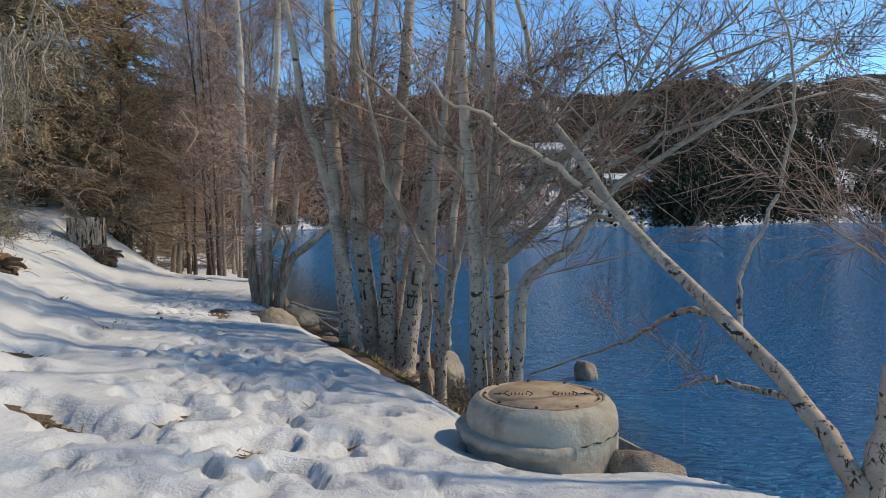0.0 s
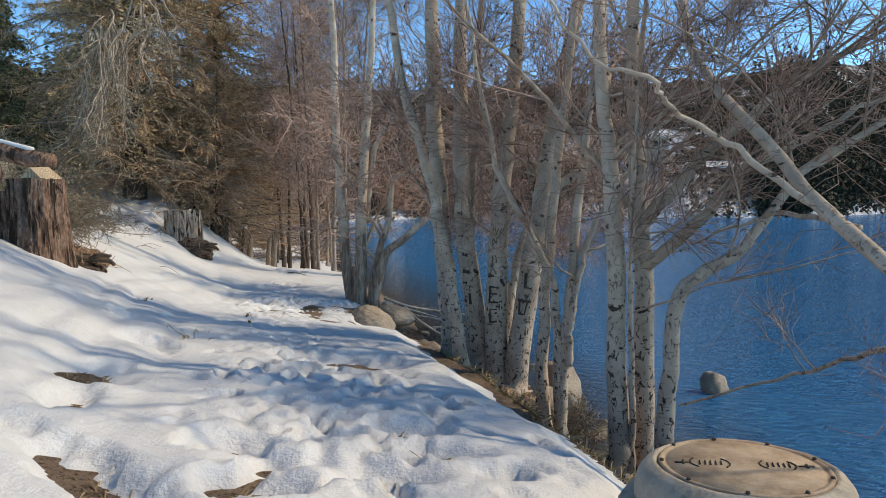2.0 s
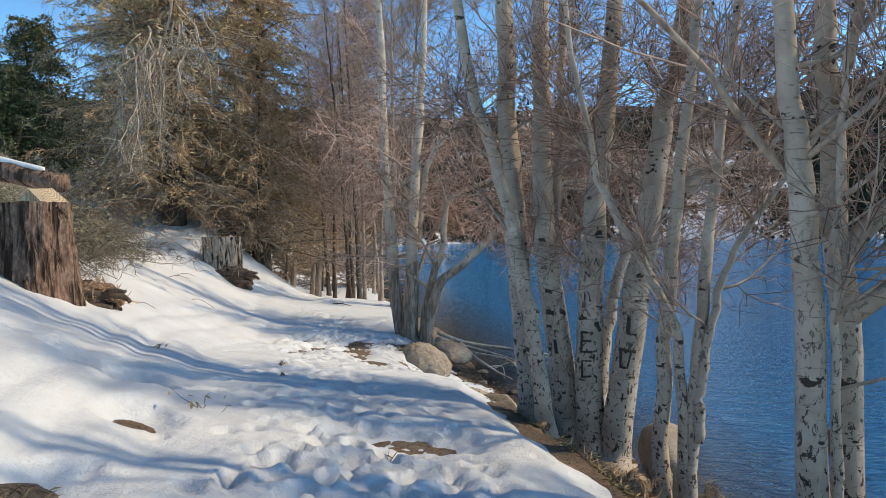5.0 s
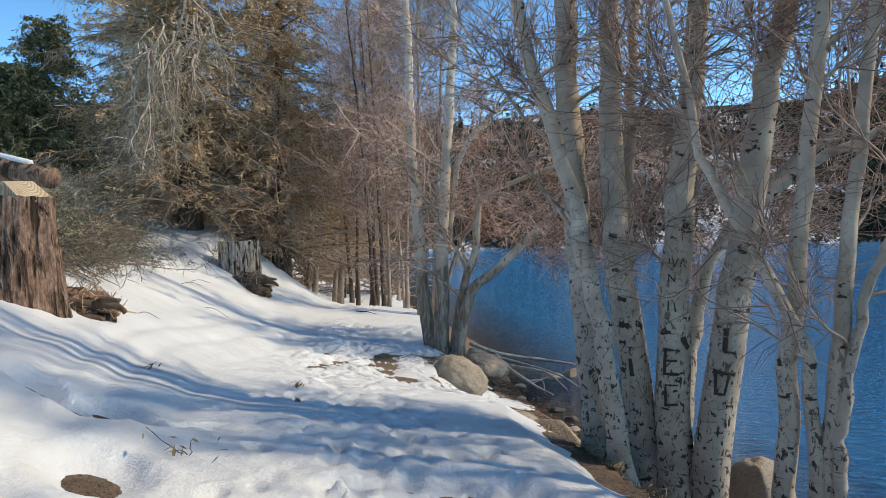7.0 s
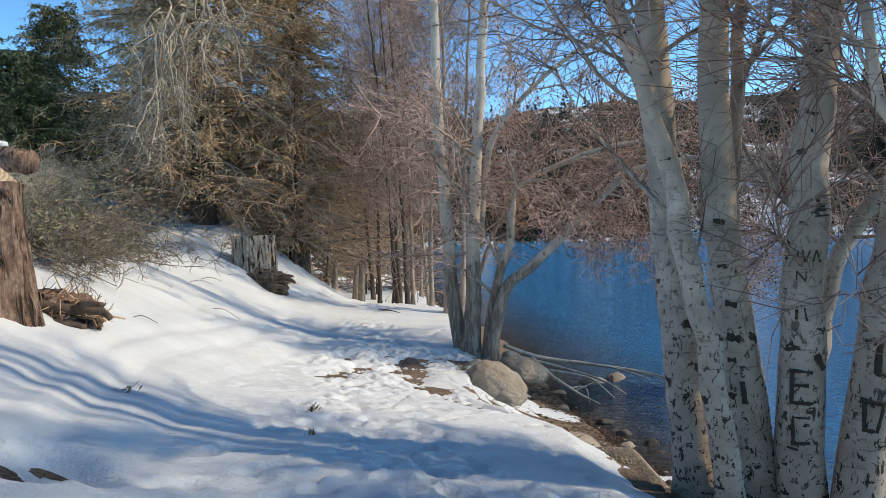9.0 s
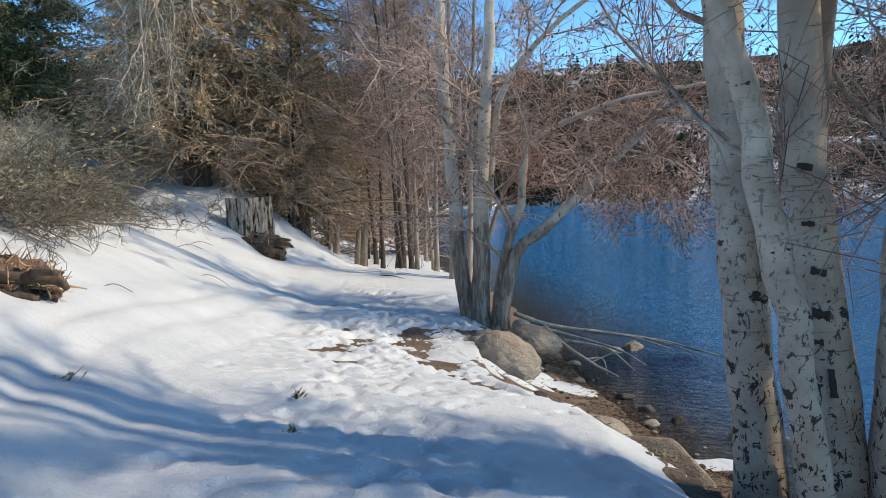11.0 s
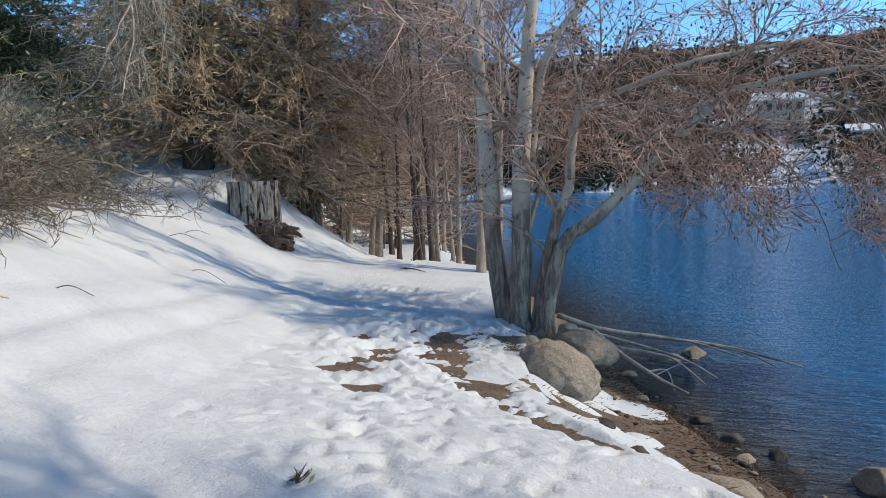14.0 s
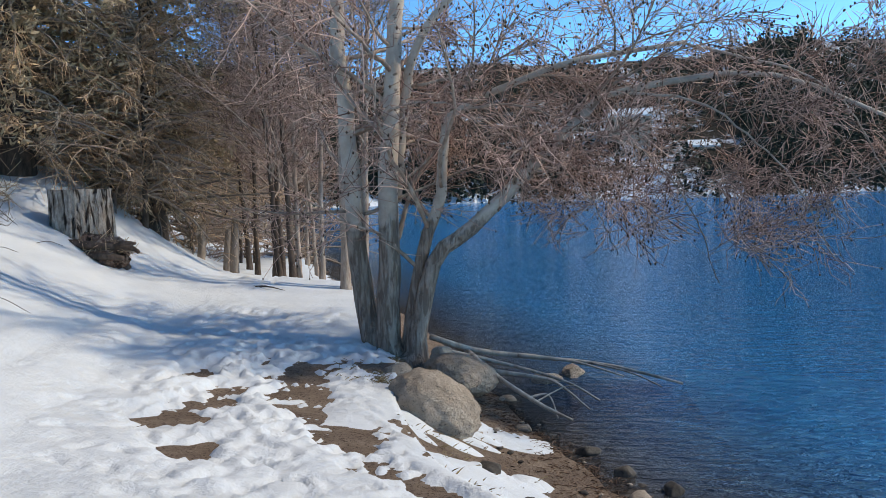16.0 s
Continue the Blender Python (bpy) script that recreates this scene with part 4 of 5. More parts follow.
def dead_bough(tree, top, drop, width, strands, seed):
    """Grey dead boughs hanging down in a fan from one break in a conifer."""
    rng = np.random.RandomState(seed)
    t, fine = Tubes(tree.location), Tubes(tree.location)
    for _ in range(strands):
        p = np.array(top) + rng.normal(0, 0.35, 3)
        d = np.array([rng.normal(0.1, 0.4) * width, rng.normal(-0.2, 0.4), -0.9])
        q = limb(p, d, drop * rng.uniform(0.3, 1.0), 9, 0.26, -0.16, rng)
        t.add(q, np.linspace(rng.uniform(0.022, 0.05), 0.010, len(q)), 5, cap=False)
        m = 22
        i = rng.uniform(1.5, len(q) - 1.01, m)
        k = i.astype(int)
        c = q[k] + (q[k + 1] - q[k]) * (i - k)[:, None]
        e = c + (rng.normal(0, 0.55, (m, 3)) + np.array([0, 0, -0.45])) * rng.uniform(0.25, 0.8, m)[:, None]
        fine.bent(c, e, np.full(m, 0.010), np.full(m, 0.005), rng, 0.16)
    t.make("dead_boughwork", LIMB, tree, "grey hanging dead boughs")["kind"] = "stuff"
    fine.make("dead_twig_haze", TWIG_GREY, tree)["kind"] = "stuff"


BIG = conifer(-16.0, 29.6, 17.5, 5.9, "tall ragged olive conifer with grey dead boughs above the path", 61, NEEDLE, 0.8, 430, sprays=38, low=0.05, dry_mat=TWIG_BROWN)
dead_bough(BIG, (-14.3, 25.2, 7.2), 4.6, 0.6, 26, 5)
dead_bough(BIG, (-15.4, 25.6, 5.2), 2.6, 1.0, 14, 6)
dead_bough(BIG, (-13.6, 26.0, 8.4), 3.4, 0.6, 10, 7)
conifer(-13.9, 32.8, 15.5, 5.0, "brownish conifer behind the cut stump", 62, NEEDLE, 0.85, 300, sprays=36, low=0.05, dry_mat=TWIG_BROWN)
conifer(-19.5, 33.0, 12.0, 5.0, "olive conifer close behind the tall one", 60, NEEDLE, 0.4, 260, sprays=26, low=0.05)
conifer(-25.5, 34, 9.0, 4.8, "dark green conifer on the slope", 63, NEEDLE_DARK, 0.05, 200, sprays=20, low=0.05)
conifer(-29, 29, 6.2, 4.4, "dark green conifer on the slope", 64, NEEDLE, 0.1, 170, sprays=20, low=0.05)
conifer(-22.5, 41, 7.5, 4.8, "dark green conifer on the slope", 65, NEEDLE_DARK, 0.05, 160, sprays=20, low=0.05)
conifer(-20.8, 26.8, 6.3, 3.6, "broad dark green conifer on the slope", 66, NEEDLE_DARK, 0.05, 150, sprays=20, low=0.03)
conifer(-24, 22.5, 4.6, 3.4, "dark green conifer on the slope", 68, NEEDLE_DARK, 0.05, 140, sprays=20, low=0.03)
conifer(-32, 38, 7.5, 5, "dark green conifer on the slope", 69, NEEDLE_DARK, 0.05, 130, sprays=18, low=0.05)
bush((-18.5, 24, ground_at(-18.5, 24)), (2.8, 2.6, 2.8), 22, "dense grey-green shrub under the conifers", 74, GREY, TWIG_GREY, SHRUB_LEAF, 5200, arch=0.2)
bush((-16.5, 20, ground_at(-16.5, 20)), (2.6, 2.4, 2.0), 18, "dense grey-green shrub on the slope", 75, GREY, TWIG_GREY, SHRUB_LEAF, 4000, arch=0.2)


def fallen_boughs(at, toward, length, count, label, seed, leaves=500):
    """A twiggy crown that lies down the slope, its boughs arching on to the snow."""
    rng = np.random.RandomState(seed)
    base = np.array([at[0], at[1], ground_at(*at) + 0.25])
    b = empty("shrub", tuple(base), label, "shrub", "twiggy shrubs on the snowy slope")
    trunks, t = [], Tubes(base)
    for _ in range(count):
        d = np.array([toward[0], toward[1], 0.15]) + rng.normal(0, 0.38, 3) * np.array([1, 1, 0.6])
        q = limb(base + rng.normal(0, 0.3, 3) * np.array([1, 1, 0.5]), d, length * rng.uniform(0.45, 1.0), 12, 0.13, -0.035, rng)
        q[:, 2] = np.maximum(q[:, 2], ground_z(q[:, 0], q[:, 1]) + rng.uniform(0.12, 0.3))
        rad = np.linspace(rng.uniform(0.012, 0.03), 0.006, len(q))
        t.add(q, rad, 5, cap=False)
        trunks.append((q, rad))
    t.make("stem_clump", GREY, b)["kind"] = "stuff"
    crown(b, trunks, rng, 5, 1.0, 0.2, (0.5 * toward[0], 0.5 * toward[1], 0.0), tuple(base), GREY, TWIG_DARK, sub=4, twigs_each=4, lift=-0.04, droop=-0.12, twig_len=0.3, thick=1.25)
    if leaves:
        p = np.concatenate([q[:8] for q, _ in trunks])
        leaf_cloud("foliage", p[rng.randint(len(p), size=leaves)] + np.abs(rng.normal(0, 0.22, (leaves, 3))), 0.05, SHRUB_LEAF, b, tuple(base), rng)
    return b


fallen_boughs((-12.6, 17.8), (0.95, 0.25), 3.4, 18, "grey twiggy shrub lying down the snowy slope", 71, 3000)
fallen_boughs((-11.4, 16.0), (0.9, 0.4), 2.0, 14, "grey twiggy boughs over the snow beside the stump", 72, 1600)
fallen_boughs((-13.9, 20.6), (0.95, 0.1), 3.2, 16, "grey-green twiggy shrub lying down the snowy slope", 73, 3000)
fallen_boughs((-14.2, 18.8), (0.7, -0.4), 2.8, 15, "grey-green twiggy shrub high on the snowy slope", 81, 3500)
BROWN = dict(dead=2, dry_mat=TWIG_BROWN, name="bare_bush", droop=-0.11)
RED = dict(dead=2, dry_mat=TWIG_RED, name="bare_bush", droop=-0.11)
conifer(-13.1, 30.6, 7.5, 3.7, "brown bare spreading bush behind the cut stump", 76, boughs=210, sprays=18, low=0.16, **BROWN)
conifer(-14.2, 31.0, 8.5, 3.6, "brown bare spreading bush under the tall conifer", 77, boughs=170, sprays=18, low=0.04, **BROWN)
conifer(-14.0, 40.5, 7.0, 4.0, "reddish bare bush by the path", 78, boughs=170, sprays=18, low=0.08, **RED)
conifer(-14.8, 37.5, 5.5, 5.0, "tangle of brown bare bushes past the stump", 79, boughs=150, sprays=17, low=0.05, **BROWN)
conifer(-13.0, 45, 6.0, 6.0, "tangle of reddish bare bushes past the bend", 82, boughs=150, sprays=17, low=0.05, **RED)
conifer(-19.0, 52, 7.0, 7.0, "tangle of reddish bare bushes past the bend", 83, boughs=130, sprays=17, low=0.05, **RED)
bush((-0.45, 10.4, ground_at(-0.45, 10.4) + 0.02), (0.4, 0.5, 0.34), 8, "tangle of brown dead shoots at the alder feet", 85, GREY, TWIG_BROWN, name="bare_bush", arch=0.5, length=0.3, sub=4, twigs_each=5)
bush((0.35, 10.9, ground_at(0.35, 10.9)), (0.5, 0.5, 1.0), 7, "bare twiggy shoots round the alder stems", 80, GREY, TWIG_DARK, name="bare_bush", arch=0.3, length=0.4, sub=4, twigs_each=4)


# ---- boulders, drum and stumps ----
def boulder(at, size, seed, label, turn=(0, 0, 0), rough=0.32, name="boulder", group="boulders along the shore", sub=4, mat=None, category="boulder", cuts=0.85):
    bm = bmesh.new()
    bmesh.ops.create_icosphere(bm, subdivisions=sub, radius=1)
    off = Vector((seed * 3.7, seed * 1.3, 0))
    for v in bm.verts:
        c = v.co.copy()
        n = noise.fractal(c * 0.8 + off, 1.0, 2.0, 4)
        v.co = c * (1 + rough * n + 0.07 * noise.noise(c * 4 + off) + 0.035 * noise.noise(c * 11 + off) + 0.018 * noise.noise(c * 24 + off))
        for ax in (Vector((0.5, -0.6, 0.62)), Vector((-0.8, -0.4, 0.3)), Vector((0.1, 0.5, 0.86))):
            over = v.co.dot(ax.normalized()) - 0.68
            if over > 0:
                v.co -= ax.normalized() * over * cuts
        v.co = Vector((v.co.x * size[0], v.co.y * size[1], v.co.z * size[2]))
    ob = part(name, bm, mat or STONE, None)
    ob.matrix_world = pose(*at, *turn)
    return tagged(ob, label, category, group)


boulder((-4.2, 19.4, -1.38), (0.60, 0.47, 0.41), 1, "big rounded tan granite boulder at the edge of the path", (8, 24, -12), 0.13, sub=5, cuts=0.25)
boulder((-3.95, 21.4, -1.48), (0.56, 0.45, 0.27), 2, "pale rounded granite boulder by the tree roots", (8, 16, 0), 0.14, sub=5, cuts=0.3)
boulder((-4.75, 20.55, -1.28), (0.26, 0.24, 0.20), 3, "small tan boulder by the tree roots", (0, 0, 60))
boulder((-4.25, 21.6, -1.22), (0.16, 0.14, 0.13), 4, "small pale stone by the tree roots", (0, 0, 20))
boulder((-2.55, 15.0, -1.12), (0.34, 0.5, 0.22), 5, "low tan boulder sunk in the bank", (0, 12, 35))
boulder((-2.0, 14.0, -1.02), (0.32, 0.55, 0.24), 6, "low tan boulder sunk in the bank", (0, 15, 40))
boulder((-0.62, 17.95, -2.02), (0.33, 0.28, 0.17), 7, "tan boulder standing in the shallows", (0, 0, 0))
boulder((-0.15, 17.75, -2.06), (0.25, 0.22, 0.15), 8, "tan stone standing in the shallows", (0, 0, 40))
boulder((0.12, 12.9, -1.25), (0.34, 0.36, 0.50), 9, "pale granite boulder behind the alder clump", (0, 0, 15))
boulder((1.44, 4.97, -0.26), (0.28, 0.24, 0.20), 10, "grey granite boulder beside the concrete drum", (0, 5, -15), 0.2, cuts=0.35)
boulder((3.3, 16.3, -2.02), (0.26, 0.22, 0.30), 11, "pale rock standing in the lake", (0, 0, 0), 0.35, cuts=0.4)
boulder((0.75, 9.9, -2.0), (0.26, 0.3, 0.16), 12, "flat tan stone at the foot of the bank", (0, 0, 0))
boulder((0.85, 9.2, -2.02), (0.3, 0.25, 0.14), 13, "flat tan stone at the foot of the bank", (0, 0, 50))
boulder((-0.1, 11.45, -1.05), (0.14, 0.14, 0.22), 14, "pale stone at the foot of the alder clump", (0, 0, 0))
boulder((-2.6, 23.4, -2.08), (0.3, 0.2, 0.12), 15, "dark stone in the shallows", (0, 0, 20))
boulder((-2.1, 23.9, -2.08), (0.35, 0.2, 0.14), 16, "dark stone in the shallows", (0, 0, 80))
rs = np.random.RandomState(21)
for k in range(105):
    yy = rs.uniform(13.0, 22.5)
    sx, ex = float(keyed(SHORE_X, np.array([yy]))[0]), float(keyed(EDGE_X, np.array([yy]))[0])
    xx = ex + (sx - ex) * rs.uniform(0.15, 1.2)
    s = rs.uniform(0.02, 0.06) if rs.rand() < 0.88 else rs.uniform(0.08, 0.14)
    boulder((xx, yy, ground_at(xx, yy)), (s * 1.3, s, s * 0.6), 30 + k, "small stone on the muddy shore", (0, 0, rs.uniform(0, 180)), name="stone", group="stones on the shore", sub=2, mat=WET if rs.rand() < 0.5 else STONE)


def lathe(bm, profile, segs, wobble=0.0, rng=None, z_wob=0.0):
    rings = []
    for r, z in profile:
        ring = []
        for i in range(segs):
            a = 2 * math.pi * i / segs
            w = 1 + (wobble * noise.noise(Vector((math.cos(a) * 2, math.sin(a) * 2, z * 4))) if wobble else 0)
            ring.append(bm.verts.new((r * w * math.cos(a), r * w * math.sin(a), z + (z_wob * noise.noise(Vector((math.cos(a) * 3, math.sin(a) * 3, 7 + z))) if z_wob else 0))))
        rings.append(ring)
    for a, b in zip(rings, rings[1:]):
        for i in range(segs):
            bm.faces.new((a[i], a[(i + 1) % segs], b[(i + 1) % segs], b[i]))
    bm.faces.new(list(reversed(rings[0])))
    bm.faces.new(rings[-1])


def stroke(bm, pts, width, z, h):
    """A raised stroke along flat points."""
    for (x0, y0), (x1, y1) in zip(pts, pts[1:]):
        d = Vector((x1 - x0, y1 - y0, 0))
        n = Vector((-d.y, d.x, 0)).normalized() * width / 2
        lo = [Vector((x0, y0, z)) + n, Vector((x0, y0, z)) - n, Vector((x1, y1, z)) - n, Vector((x1, y1, z)) + n]
        vs = [bm.verts.new(p) for p in lo] + [bm.verts.new(p + Vector((0, 0, h))) for p in lo]
        for q in ((4, 5, 6, 7), (0, 1, 5, 4), (1, 2, 6, 5), (2, 3, 7, 6), (3, 0, 4, 7)):
            bm.faces.new([vs[i] for i in q])


def drum():
    """A weathered concrete manhole shaft with an iron cover."""
    o = (0.80, 5.35, -0.45)
    d = empty("manhole_drum", o, "weathered round concrete manhole shaft with a rusty iron cover", "manhole")
    bm = bmesh.new()
    lathe(bm, [(0.54, -0.5), (0.545, 0.05), (0.55, 0.30), (0.552, 0.46), (0.545, 0.54), (0.525, 0.60), (0.49, 0.645), (0.455, 0.665), (0.44, 0.672), (0.43, 0.655), (0.2, 0.65)], 72, 0.025, None, 0.006)
    part("shaft", bm, CONCRETE, d)
    bm = bmesh.new()
    lathe(bm, [(0.425, 0.652), (0.428, 0.668), (0.42, 0.676), (0.405, 0.674), (0.40, 0.668), (0.385, 0.668), (0.38, 0.675), (0.1, 0.677)], 64)
    cover = part("cover", bm, RUST, d, "rusty round iron cover")
    for cx, r in ((-0.17, 0.10), (0.17, 0.09)):
        bm = bmesh.new()
        for side in (1, -1):
            pts = [(cx + r * math.cos(a) * side, r * 0.9 * math.sin(a)) for a in np.linspace(-0.8, 0.8, 6)]
            stroke(bm, pts, 0.007, 0.677, 0.004)
        for i in range(5):
            xx = cx - 0.055 + i * 0.027
            stroke(bm, [(xx, -0.03), (xx + 0.01, 0.03)], 0.006, 0.677, 0.005)
        part("lettering", bm, INK, cover, "worn raised marks")
    for cx in (-0.31, 0.31):
        bm = bmesh.new()
        stroke(bm, [(cx - 0.04, -0.01), (cx + 0.04, 0.0)], 0.018, 0.677, 0.003)
        stroke(bm, [(cx, -0.03), (cx + 0.01, 0.03)], 0.012, 0.677, 0.004)
        part("lettering", bm, INK, cover, "worn raised marks")
    for a in np.linspace(0.3, 2 * math.pi + 0.3, 10)[:-1]:
        bm = bmesh.new()
        bmesh.ops.create_cone(bm, cap_ends=True, segments=8, radius1=0.012, radius2=0.010, depth=0.012, matrix=Matrix.Translation((0.412 * math.cos(a), 0.412 * math.sin(a), 0.680)))
        part("bolt", bm, INK, cover)
    # the broken footing ring that juts from under the shaft
    bm = bmesh.new()
    n = 26
    ring = []
    for i in range(n + 1):
        a = radians(150 + 135 * i / n)
        w = noise.noise(Vector((i * 0.33, 2.2, 0)))
        r0, r1 = 0.50, 0.615 + 0.04 * w
        zt, zb = 0.475 - 0.03 * i / n + 0.015 * noise.noise(Vector((i * 0.5, 0, 3))), 0.365 - 0.02 * i / n + 0.025 * noise.noise(Vector((i * 0.6, 5, 0)))
        ring.append([bm.verts.new((r * math.cos(a), r * math.sin(a), z)) for r, z in ((r0, zt + 0.01), (r1 - 0.02, zt), (r1, zt - 0.03), (r1 - 0.02, zb + 0.02), (r0, zb))])
    for p, q in zip(ring, ring[1:]):
        for i in range(4):
            bm.faces.new((p[i], q[i], q[i + 1], p[i + 1]))
    bm.faces.new(list(reversed(ring[0])))
    bm.faces.new(ring[-1])
    part("footing", bm, CONCRETE, d, "chipped concrete ledge")
    a = np.linspace(radians(278), radians(352), 24)
    seam = Tubes()
    seam.add(np.stack([0.551 * np.cos(a), 0.551 * np.sin(a), 0.445 + 0.0010 * np.arange(24) + 0.006 * np.sin(a * 23)], -1), np.abs(0.004 + 0.004 * np.sin(a * 31)), 5)
    seam.make("seam", INK, d, "dark crack in the concrete")


drum()


def bank_board():
    """A weathered board edging the bank beside the drum."""
    a, b = Vector((1.56, 6.30, -0.38)), Vector((1.83, 5.80, -0.43))
    mid, d = (a + b) / 2, b - a
    bm = bmesh.new()
    bmesh.ops.create_cube(bm, size=1, matrix=Matrix.Diagonal((d.length * 1.25, 0.05, 0.20, 1)))
    bmesh.ops.bevel(bm, geom=bm.edges[:], offset=0.008, segments=2, affect="EDGES")
    ob = part("bank_board", bm, DEAD, None)
    ob.matrix_world = Matrix.Translation(mid - Vector((0, 0, 0.09))) @ d.to_track_quat("X", "Z").to_matrix().to_4x4()
    tagged(ob, "weathered grey board edging the bank by the drum", "board")


bank_board()


def stump(at, r, h, label, seed, notch=False, flare=0.35, bark=None):
    o = at
    s = empty("tree_stump", o, label, "stump", "sawn stumps on the slope")
    rng = np.random.RandomState(seed)
    segs, rows = 192, 30
    a = np.linspace(0, 2 * np.pi, segs, endpoint=False)
    furrow = 0.09 * fbm(np.cos(a) * 7, np.sin(a) * 7, 1.0, seed, 3) + 0.05 * np.abs(np.sin(a * 17 + 2 * fbm(np.cos(a) * 3, np.sin(a) * 3, 1.0, seed + 1, 2)))
    lobes = 1 + 0.07 * np.sin(3 * a + seed) + 0.05 * np.sin(5 * a)
    v = []
    for j in range(rows):
        u = j / (rows - 1)
        fl = 1 + flare * (1 - u) ** 2.2 * (1 + 0.35 * np.sin(4 * a + seed))
        jag = 0.035 * fbm(np.cos(a) * 9, np.sin(a) * 9 + u * 7, 1.4, seed + 3, 3) - (0.05 if r < 0.5 else 0.0) * (fbm(a * 6, np.full(segs, u * 5.0), 1.0, seed + 9, 2) > 0.22)
        rad = r * lobes * fl * (1 + furrow + jag)
        v.append(np.stack([rad * np.cos(a), rad * np.sin(a), np.full(segs, -0.5 + (h + 0.5) * u) + (0.015 * fbm(np.cos(a) * 5, np.sin(a) * 5, 1, seed, 2) if j == rows - 1 else 0)], -1))
    f = []
    for j in range(rows - 1):
        i = np.arange(segs)
        f.extend(np.stack([j * segs + i, j * segs + (i + 1) % segs, (j + 1) * segs + (i + 1) % segs, (j + 1) * segs + i], -1).tolist())
    mesh_object("bark", np.concatenate(v), f, bark or STUMP_BARK, s)
    top = v[-1] * np.array([0.97, 0.97, 1])
    bm = bmesh.new()
    ring = [bm.verts.new(p) for p in top]
    low = [bm.verts.new(p - np.array([0, 0, 0.06])) for p in top]
    bm.faces.new(ring)
    for i in range(segs):
        bm.faces.new((low[i], low[(i + 1) % segs], ring[(i + 1) % segs], ring[i]))
    part("cut_face", bm, CUT, s, "pale weathered saw cut", smooth=False)
    if notch:
        bm = bmesh.new()
        pr = [(-r * 0.3, -0.2, h), (r * 0.75, -0.3, h), (r * 0.2, -0.25, h + 0.17), (-r * 0.3, 0.3, h), (r * 0.75, 0.25, h), (r * 0.2, 0.2, h + 0.20)]
        vs = [bm.verts.new(p) for p in pr]
        for q in ((0, 1, 2), (5, 4, 3), (0, 3, 4, 1), (1, 4, 5, 2), (2, 5, 3, 0)):
            bm.faces.new([vs[i] for i in q])
        part("hinge_splinter", bm, CUT, s, "wedge of orange split wood", smooth=False)
    return s


stump((-7.98, 12.25, 0.55), 0.40, 1.43, "big furrowed pine stump on the snowy slope", 5, True, 0.5)
stump((-8.75, 11.9, 0.95), 0.45, 0.85, "lower sawn part of the pine stump", 6, False, 0.3)
stump((-12.6, 26.6, 0.0), 0.58, 1.37, "wide pale sawn pine stump beside the path", 7, False, 0.18, STUMP_PALE)


def log(name, pts, r0, r1, mat, label, seed, category="log", cut=None, sides=12, lumps=0.06):
    rng = np.random.RandomState(seed)
    t = Tubes()
    q = spline(pts, 14)
    t.add(q, np.linspace(r0, r1, 14), sides, lumps, rng)
    ob = t.make(name, mat, None)
    return tagged(ob, label, category)


log("log_slab", [(-9.35, 11.95, 2.05), (-8.9, 11.95, 2.07), (-8.45, 12.0, 2.08)], 0.17, 0.17, STUMP_BARK, "sawn log section lying on the stump", 1)
log("fallen_log", [(-12.2, 14.4, 2.95), (-10.5, 14.2, 2.65), (-8.9, 14.0, 2.35)], 0.20, 0.15, STUMP_BARK, "fallen pine log with snow on it on the slope", 2)
log("log_snow", [(-12.0, 14.35, 3.12), (-10.5, 14.17, 2.84), (-9.3, 14.05, 2.58)], 0.09, 0.05, SNOW, "strip of snow lying on the fallen log", 3, "snow")
log("root_log", [(-12.9, 25.9, 0.15), (-12.2, 25.9, 0.05), (-11.6, 26.0, -0.35)], 0.22, 0.14, STUMP_BARK, "dark exposed roots at the sawn stump", 6, "root", lumps=0.2)
log("root_log", [(-12.3, 26.1, 0.25), (-11.8, 26.2, 0.1), (-11.4, 26.2, -0.4)], 0.20, 0.10, DARKB, "dark exposed roots at the sawn stump", 7, "root", lumps=0.25)
log("root_log", [(-13.2, 25.6, 0.30), (-12.75, 25.5, 0.18), (-12.9, 25.4, -0.05)], 0.09, 0.05, DARKB, "dark root loop sticking out of the snow", 8, "root", lumps=0.2)


